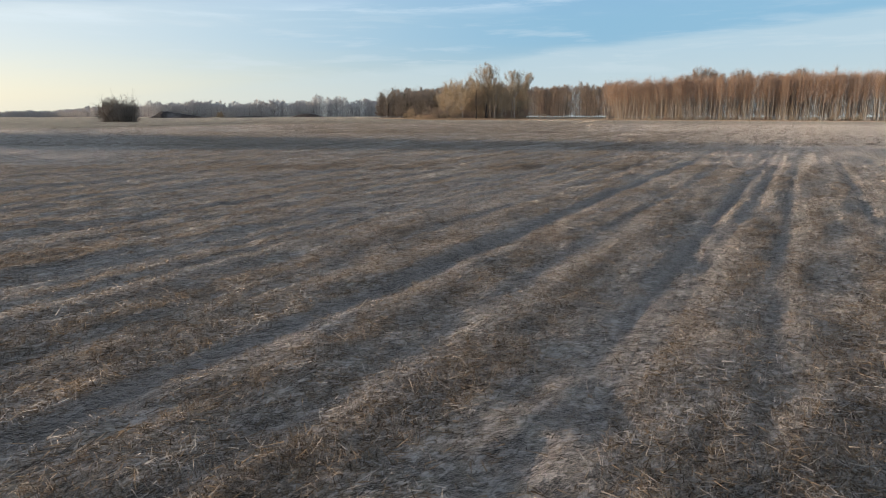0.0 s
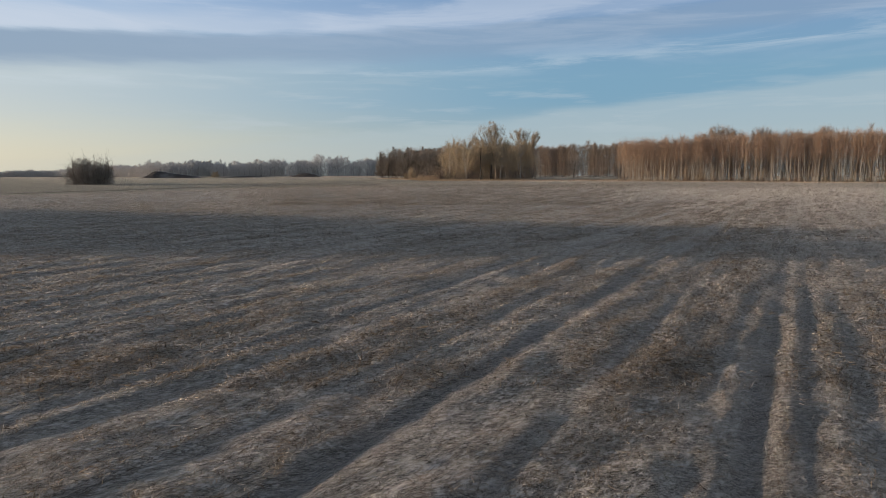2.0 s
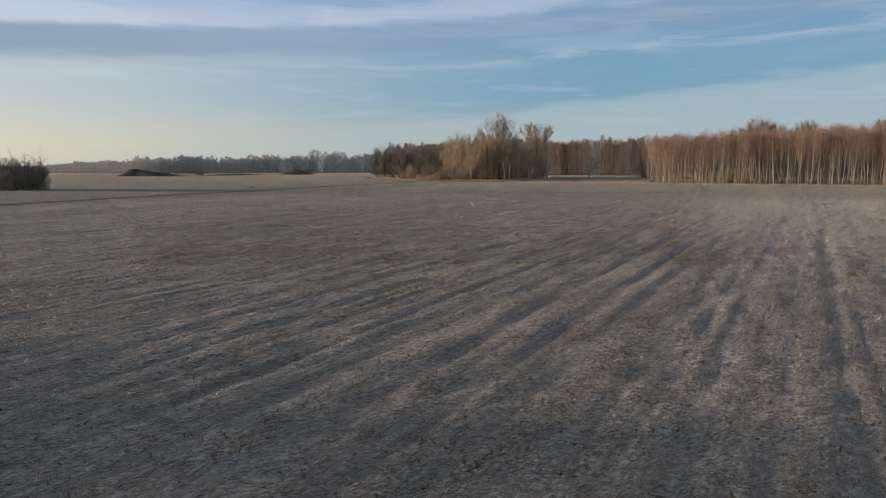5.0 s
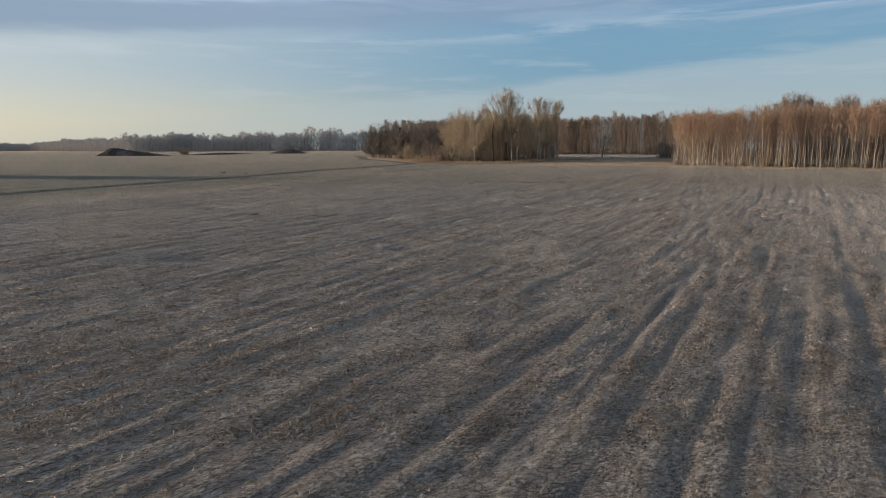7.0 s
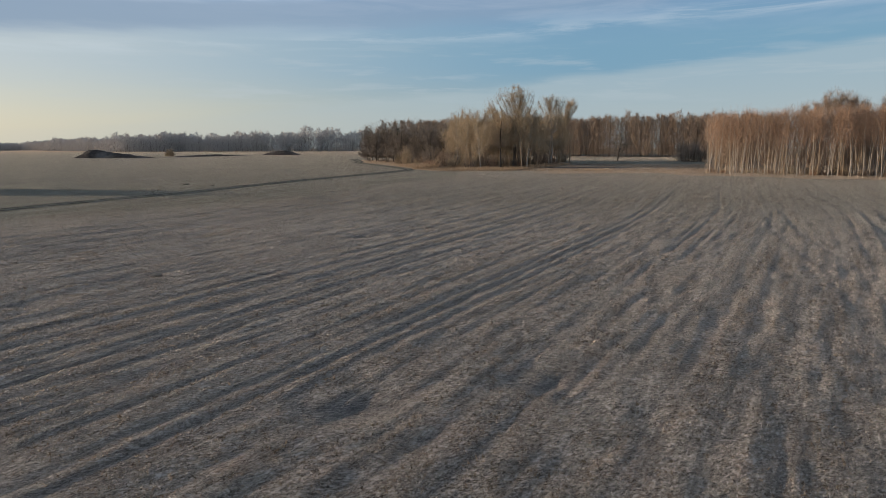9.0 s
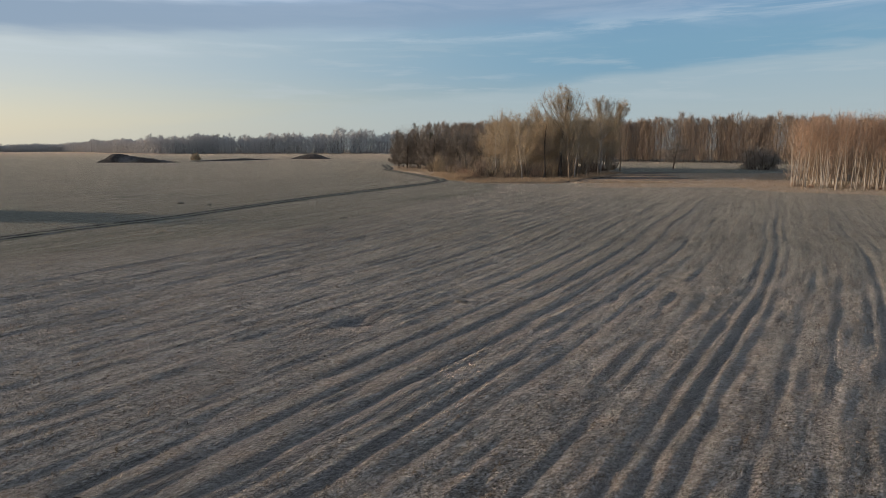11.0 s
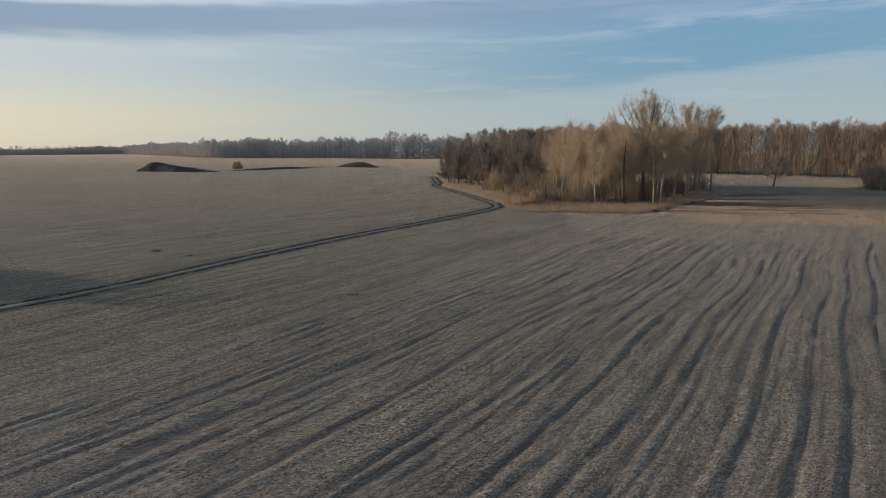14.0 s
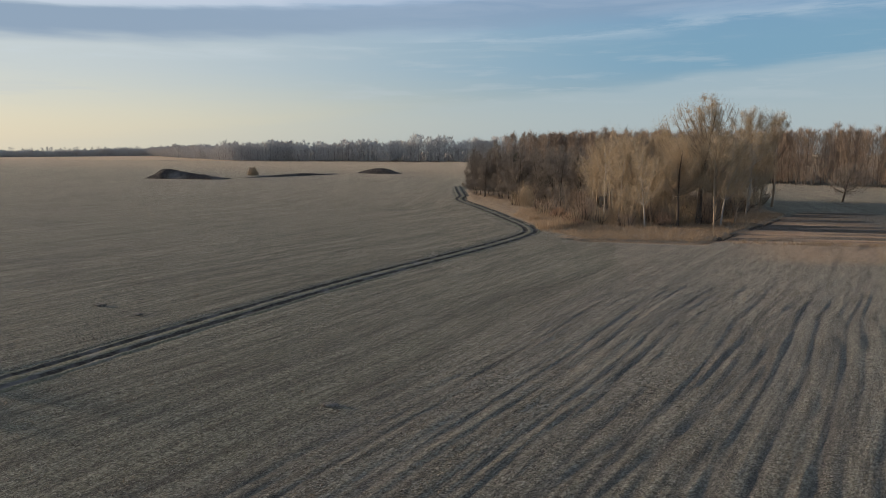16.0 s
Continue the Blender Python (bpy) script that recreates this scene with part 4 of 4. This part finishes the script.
# --- the birch wood beside the field
birches = [make_tree("birch_tree", 170 + i, hh, 0.062, lo, sp, 9, 620, b, TWIG_RED, 1.6, 1.1, 0.024, 1, 0.008, True, False, 0.8)
           for i, (hh, lo, sp, b) in enumerate(((14.8, 0.62, 1.5, BIRCH), (15.0, 0.68, 1.4, TAN), (14.4, 0.50, 1.6, BIRCH), (15.0, 0.64, 1.4, TAN), (14.6, 0.56, 1.5, BIRCH)))]
n_birch = 0


def wood_tree(x, y, size):
    global n_birch
    src = birches[n_birch % 5]
    turn = rnd.uniform(0, 360)
    ob = plant(src, x, y, turn, size) if n_birch < 5 else plant_copy(src, x, y, turn, size, rnd.uniform(-1, 1))
    pale = n_birch % 5 in (0, 1, 3)
    tagged(ob, "slender bare birch with " + ("white" if pale else "tan") + " trunk and russet twigs", "tree", "birches of the wood")
    n_birch += 1


for row in range(5):
    s = 2.4
    while s < 112:
        x, y = 53 + s * 0.86 + row * 1.7 * 0.51, 289.5 - s * 0.51 + row * 1.9
        wood_tree(x + rnd.uniform(-0.8, 0.8), y + rnd.uniform(-1.3, 0.7), rnd.uniform(0.78, 0.86) + 0.06 * min(1, s / 45))
        s += rnd.uniform(0.6, 2.2) + 0.2 * row
for row in range(2):
    s = 3.0
    while s < 62:
        x, y = 57 + s * 0.42 + row * 2.6, 290 + s * 0.91
        wood_tree(x + rnd.uniform(-0.9, 0.9), y + rnd.uniform(-0.9, 0.9), rnd.uniform(0.72, 0.84))
        s += rnd.uniform(2.0, 3.6)


def woods(name, spots, label, category, bark, twig, seed, twigs=260, twig_len=1.6, twig_w=0.11, crown=0.45):
    """A stand of trees too many to count, as one mesh: stems and twigs."""
    rng = np.random.default_rng(seed)
    tris = []
    stems_v, stems_f = [], []
    for x, y, h, r in spots:
        z0 = height_at(x, y) - 0.2
        top = np.array([x + rng.normal(0, h * 0.03), y + rng.normal(0, h * 0.03), z0 + h])
        foot = np.array([x, y, z0])
        tube(stems_v, stems_f, [foot, foot * 0.5 + top * 0.5 + rng.normal(0, 0.1, 3), top], [h * 0.0050 + 0.012, h * 0.0035 + 0.008, 0.012], 3)
        n = int(twigs * rng.uniform(0.7, 1.3))
        f = 1 - (1 - crown) * rng.random(n) ** 1.25
        ang = rng.uniform(0, 6.28, n)
        env = r * np.sin(np.pi * np.clip((f - crown) / (1 - crown) * 0.82 + 0.16, 0, 1)) ** 0.7
        rad = env * np.sqrt(rng.random(n))
        lump = 1 + 0.25 * np.sin(ang * 3 + f * 9 + x)
        pos = np.stack([x + np.cos(ang) * rad * lump, y + np.sin(ang) * rad * lump, z0 + f * h * 0.98], 1)
        way = np.stack([np.cos(ang) * 0.55, np.sin(ang) * 0.55, np.full(n, 1.5)], 1) + rng.normal(0, 0.40, (n, 3))
        way /= np.linalg.norm(way, axis=1)[:, None]
        tris.append(slivers(rng, pos, way, twig_len * rng.uniform(0.5, 1.3, n), twig_w * rng.uniform(0.7, 1.4, n)))
    root = new(name)
    part("stems", stems_v, stems_f, bark, root)
    ob = new("crowns", tri_mesh("crowns", np.concatenate(tris), twig))
    ob.parent = root
    for o in (root, *root.children):
        o["kind"] = "stuff"
    return tagged(root, label, category, kind="stuff")


def scatter(n, inside, height, seed, r=(1.6, 2.4)):
    g = random.Random(seed)
    out = []
    while len(out) < n:
        p = inside(g)
        if p is not None:
            out.append((*p, height(g, *p), g.uniform(*r)))
    return out


for i in range(64):
    s = rnd.uniform(0, 112)
    ob = plant_copy(shrubs[i % 3], 54.5 + s * 0.86 + rnd.uniform(0.5, 4.0), 290.5 - s * 0.51 + rnd.uniform(0.5, 4.5), rnd.uniform(0, 360), rnd.uniform(0.35, 0.8))
    tagged(ob, ("brown", "tan", "russet")[i % 3] + " low brush at the foot of the birch wood", "shrub", "brush of the wood edge")

# broad trees that rise out of the wood
domed = [broom_tree("wood_tree", 190 + i, hh, 0.24, 0.5, ((-1.6, 0, hh - 3.0, 3.0, 2.9), (1.9, 0.5, hh - 3.4, 2.8, 2.8)), 44, 6500, TAN, TAN, TWIG_BROWN, 0.9, 0.040) for i, hh in enumerate((19.0, 18.2))]
for i, (x, y, size) in enumerate(((99.5, 319.0, 1.07), (105.5, 323.5, 1.06), (114.5, 321.0, 1.04), (124.5, 318.5, 1.02), (133.0, 312.0, 1.03), (93.5, 318.0, 0.98))):
    ob = plant(domed[i], x, y, 0, size) if i < 2 else plant_copy(domed[i % 2], x, y, 100 * i, size)
    tagged(ob, "broad bare tree whose round crown tops the birches", "tree", "broad trees in the wood")


# deeper part of the birch wood
def in_wood(g):
    s, d = g.uniform(-2, 150), 9 + 36 * g.random() ** 1.5
    return 56 + s * 0.86 + d * 0.51, 289.5 - s * 0.51 + d * 0.86


woods("birch_wood", scatter(760, in_wood, lambda g, x, y: g.uniform(10.0, 12.6) + 1.8 * min(1, max(0, (x - 68) / 35)) + 1.2 * (g.random() < 0.12), 31), "dense bare birch wood with russet crowns", "wood",
      BIRCH, TWIG_BROWN, 61, 200, 1.8, 0.075, 0.1)


# wood behind the clearing and behind the copse
def in_back(g):
    s, d = g.uniform(0, 1), 30 * g.random() ** 1.5
    x, y = 118 - s * 150, 404 + s * 86
    return x + d * 0.45 + g.uniform(-2, 2), y + d * 0.85


woods("mixed_wood", scatter(540, in_back, lambda g, x, y: g.uniform(14.5, 17.5) + 1.5 * (g.random() < 0.1), 32, (2.2, 3.4)), "bare mixed wood beyond the clearing", "wood",
      DARKBARK, TWIG_BROWN, 62, 460, 1.9, 0.080, 0.05)


# distant tree lines on the horizon
def far_line(g):
    x = g.uniform(-680, 40)
    return x, 672 + g.uniform(0, 26) + min(170.0, max(0, -x - 270) * 0.9)


def far_height(g, x, y):
    wave = 1.0 + 0.07 * math.sin(x * 0.045) + 0.09 * math.sin(x * 0.11 + 1.3) + 0.10 * math.sin(x * 0.31)
    return (6.0 + 9.5 * min(1, max(0, (x + 560) / 480))) * wave * g.uniform(0.8, 1.15)


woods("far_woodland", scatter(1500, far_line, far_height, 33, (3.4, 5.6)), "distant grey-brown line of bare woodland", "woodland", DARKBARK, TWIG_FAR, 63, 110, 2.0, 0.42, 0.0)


def farther(g):
    x = g.uniform(-1500, -250)
    return x, 1150 + g.uniform(0, 60) + 0.05 * x


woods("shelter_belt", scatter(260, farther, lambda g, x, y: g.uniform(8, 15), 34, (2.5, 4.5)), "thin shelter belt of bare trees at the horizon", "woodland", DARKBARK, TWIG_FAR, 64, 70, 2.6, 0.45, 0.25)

# --- single trees and bushes
lone = make_tree("field_tree", 201, 9.0, 0.26, 0.22, 4.6, 20, 3200, DARKBARK, TWIG_DARK, 0.45, 1.1, 0.05, 1, 0.08, True)
tagged(lone, "lone bare dark tree standing in the frosty clearing", "tree")
plant(lone, 56.8, 370.0, 30, 0.85, 3)
thicket = make_bush("willow_bush", 202, 7.5, 13.0, 46, 5200, DARKBARK, TWIG_DARK, 1.0, 0.07)
tagged(thicket, "dark rounded willow bush beside the wood", "bush")
plant(thicket, 79.5, 363.0)
bush = make_bush("willow_bush", 203, 6.6, 11.0, 60, 7000, DARKBARK, TWIG_DARK, 0.9, 0.07)
tagged(bush, "wide bare willow bush alone in the field", "bush")
plant(bush, -86.0, 244.0, 0, 1.1)
small = make_bush("thorn_bush", 204, 4.6, 5.4, 22, 2200, TAN, TWIG_TAN, 0.8, 0.09)
tagged(small, "small tan bush beside the earth heaps", "bush")
plant(small, -131.0, 451.0, 0, 0.85)


def earth_heap(x0, y0, x1, y1, h, w, peak, seed, label):
    """A long tipped heap of earth, steep at one end and tailing off at the other."""
    g = np.random.default_rng(seed)
    nx, ny = 64, 22
    a, b = np.array((x0, y0)), np.array((x1, y1))
    d = b - a
    n = np.array((-d[1], d[0])) / np.linalg.norm(d)
    s, t = np.meshgrid(np.linspace(0, 1, nx), np.linspace(-1, 1, ny))
    shape = np.where(s < peak, np.sin(np.clip(s / peak, 0, 1) * math.pi / 2) ** 0.8, (1 - np.clip((s - peak) / (1 - peak), 0, 1)) ** 0.9)
    cross = np.clip(1 - np.abs(t) ** 1.5, 0, 1)
    px = a[0] + d[0] * s + n[0] * t * w
    py = a[1] + d[1] * s + n[1] * t * w
    rough = 0.28 * (lattice(px * 0.8, py * 0.8, seed) - 0.4) + 0.25 * (lattice(px * 0.3, py * 0.3, seed + 1) - 0.4)
    z = base_height(px, py) - 0.25 + (h + 0.25) * shape * cross + rough * h * 0.35 * (shape * cross > 0.05)
    verts = np.stack([px.ravel(), py.ravel(), z.ravel()], 1)
    faces = [(j * nx + i, j * nx + i + 1, (j + 1) * nx + i + 1, (j + 1) * nx + i) for j in range(ny - 1) for i in range(nx - 1)]
    ob = new("mound", raw_mesh("mound", verts, faces, HEAP, True))
    return tagged(ob, label, "earth heap", "earth heaps")


earth_heap(-160, 427, -126, 425, 3.5, 5.0, 0.20, 71, "long dark heap of earth tailing off at one end")
earth_heap(-96, 478, -74, 473, 2.3, 4.0, 0.62, 72, "low dark heap of earth in the frosty field")
earth_heap(-128, 430, -94, 474, 0.75, 2.4, 0.5, 73, "very low dark bank of earth between two heaps")
earth_heap(-122, 448, -99, 465, 0.8, 2.0, 0.5, 74, "short low bank of dark earth near the heaps")



def clod(x, y, size, seed, label):
    """A lump of frozen earth turned out of the row."""
    v, f = [], []
    for i in range(9):
        for k in range(14):
            a, b = 2 * math.pi * k / 14, math.pi * 0.62 * i / 8
            p = np.array([math.cos(a) * math.sin(b), math.sin(a) * math.sin(b), math.cos(b)])
            r = size * (0.75 + 0.5 * lattice(np.array([p[0] * 1.9 + seed]), np.array([p[1] * 1.9 + p[2] * 2.3]), seed)[0])
            v.append(p * r * np.array([1.3, 0.8, 0.38]) + np.array([x, y, height_at(x, y) + 0.02]))
    for i in range(8):
        for k in range(14):
            f.append((i * 14 + k, i * 14 + (k + 1) % 14, (i + 1) * 14 + (k + 1) % 14, (i + 1) * 14 + k))
    tagged(new("clod", raw_mesh("clod", v, f, CLOD, True)), label, "clod", "clods of earth")


for k, (x, y, size) in enumerate(((-16.2, 241.4, 0.40), (-43.0, 257.1, 0.38), (-38.0, 255.2, 0.30), (-1.3, 204.4, 0.30), (-15.2, 186.0, 0.25))):
    clod(x, y, size, 80 + k, ("large" if size > 0.36 else "small") + " dark clod of frozen earth on the field")

# --- trees beside the field that throw the broad shadow across it
screen = [make_bush("willow_bush", 210 + i, hh, 9.0, 36, 3000, DARKBARK, TWIG_DARK, 1.2, 0.34) for i, hh in enumerate((14.0, 13.0))]
for i, (y, size) in enumerate(((122.5, 1.08), (126.0, 1.10), (129.5, 1.02), (133.5, 0.92), (137.5, 0.74), (141.5, 0.62), (145.5, 0.48))):
    src = screen[i % 2]
    ob = plant(src, -84, y, 20 * i, size) if i < 2 else plant_copy(src, -84 + (i % 3) * 2, y, 50 * i, size)
    tagged(ob, "tall dense willow thicket beside the field", "bush", "willows beside the field")


# ---------------------------------------------------------------- straw, grass


def blades(n_clump, per, area, height, width, spread, seed, keep, flat=0.3, sink=0.02):
    """Clumps of thin blades in an area; keep(x, y) gives the chance that a clump stands there; flat: the share that lies."""
    g = np.random.default_rng(seed)
    x, y = area(g, n_clump)
    ok = g.random(n_clump) < keep(x, y)
    x, y = x[ok], y[ok]
    k = len(x)
    n = k * per
    px = np.repeat(x, per) + g.normal(0, spread, n)
    py = np.repeat(y, per) + g.normal(0, spread, n)
    pz = surface(px, py)[0] - sink
    hh = np.repeat(g.uniform(0.55, 1.25, k), per) * g.uniform(*height, n)
    way = np.stack([g.normal(0, 0.40, n), g.normal(0, 0.40, n), np.ones(n)], 1)
    lying = g.random(n) < flat
    way[lying] = np.stack([g.normal(0, 1, n), g.normal(0, 1, n), g.uniform(-0.05, 0.3, n)], 1)[lying]
    pz[lying] += g.uniform(0.02, 0.07, n)[lying]
    way /= np.linalg.norm(way, axis=1)[:, None]
    hh[lying] *= 1.4
    return slivers(g, np.stack([px, py, pz], 1), way, hh, width * g.uniform(0.7, 1.5, n))


def stubble_keep(x, y):
    u = row_of(x, y)
    f = furrow_depth(u, y)
    green, grass, plough, dist = zones(x, y)
    return np.clip(1.0 - 2.6 * np.maximum(f, turn_marks(x, y)), 0, 1) * (0.30 + 0.70 * ramp(lattice(u * 2.6, y * 0.3, 43), 0.3, 0.65)) * (1 - 0.6 * green) * (1 - grass) * (1 - plough) * ramp(dist, 1.6, 2.4)


def wedge(y0, y1, half0, half1, power=1.15):
    """A widening strip whose sides thin out."""
    def area(g, n):
        y = y0 + (y1 - y0) * g.random(n) ** power
        w = half0 + (half1 - half0) * (y - y0) / (y1 - y0)
        return (g.uniform(-1, 1, n) + g.normal(0, 0.12, n)) * w, y
    return area


straw = np.concatenate([
    blades(96000, 8, wedge(73, 99, 5.0, 21), (0.04, 0.125), 0.0080, 0.07, 301, stubble_keep, 0.45),
    blades(130000, 5, wedge(97, 152, 11, 34), (0.04, 0.12), 0.015, 0.12, 302, stubble_keep, 0.45),
    blades(170000, 4, wedge(146, 232, 15, 42), (0.05, 0.13), 0.020, 0.13, 303, stubble_keep, 0.35),
    blades(110000, 3, wedge(116, 250, 36, 84), (0.07, 0.15), 0.036, 0.16, 305, stubble_keep, 0.25),
    blades(128000, 3, wedge(226, 320, 42, 80, 1.2), (0.06, 0.13), 0.028, 0.16, 304, stubble_keep, 0.3),
])
tagged(new("stubble", tri_mesh("stubble", straw, STRAW)), "short frosted straw stubble in rows", "stubble", kind="stuff")


def grass_keep(x, y):
    green, grass, plough, dist = zones(x, y)
    return grass * ramp(dist, 1.5, 2.6)


def margin(g, n):
    return g.uniform(-32, 110, n), g.uniform(255, 385, n)


def copse_front(g, n):
    return g.uniform(-14, 38, n), g.uniform(303, 342, n)


grass = np.concatenate([blades(30000, 6, margin, (0.15, 0.48), 0.022, 0.28, 310, grass_keep, 0.25),
                        blades(16000, 6, copse_front, (0.25, 0.75), 0.032, 0.25, 311, grass_keep, 0.25)])
tagged(new("dry_grass", tri_mesh("dry_grass", grass, DRY)), "tall dry tan grass under the trees and along the wood", "grass", kind="stuff")


def reed_clump(x, y, h, w, n, seed):
    """A tuft of tall dry reeds."""
    g = np.random.default_rng(seed)
    a, r = g.uniform(0, 6.2832, n), w * np.sqrt(g.random(n))
    px, py = x + np.cos(a) * r, y + np.sin(a) * r
    way = np.stack([np.cos(a) * 0.22, np.sin(a) * 0.22, np.ones(n)], 1) + g.normal(0, 0.12, (n, 3))
    way /= np.linalg.norm(way, axis=1)[:, None]
    tris = slivers(g, np.stack([px, py, base_height(px, py) - 0.03], 1), way, h * g.uniform(0.5, 1.1, n), g.uniform(0.03, 0.06, n))
    tagged(new("reed_clump", tri_mesh("reed_clump", tris, DRY)), "tuft of tall dry tan reeds beside the track", "reeds", "reed clumps")


for k, (x, y, h, w) in enumerate(((-7.0, 313.5, 2.1, 2.2), (-5.0, 316.0, 1.7, 1.8), (-9.8, 324.5, 1.2, 1.0), (-3.4, 315.5, 1.1, 0.9))):
    reed_clump(x, y, h, w, 420, 400 + k)
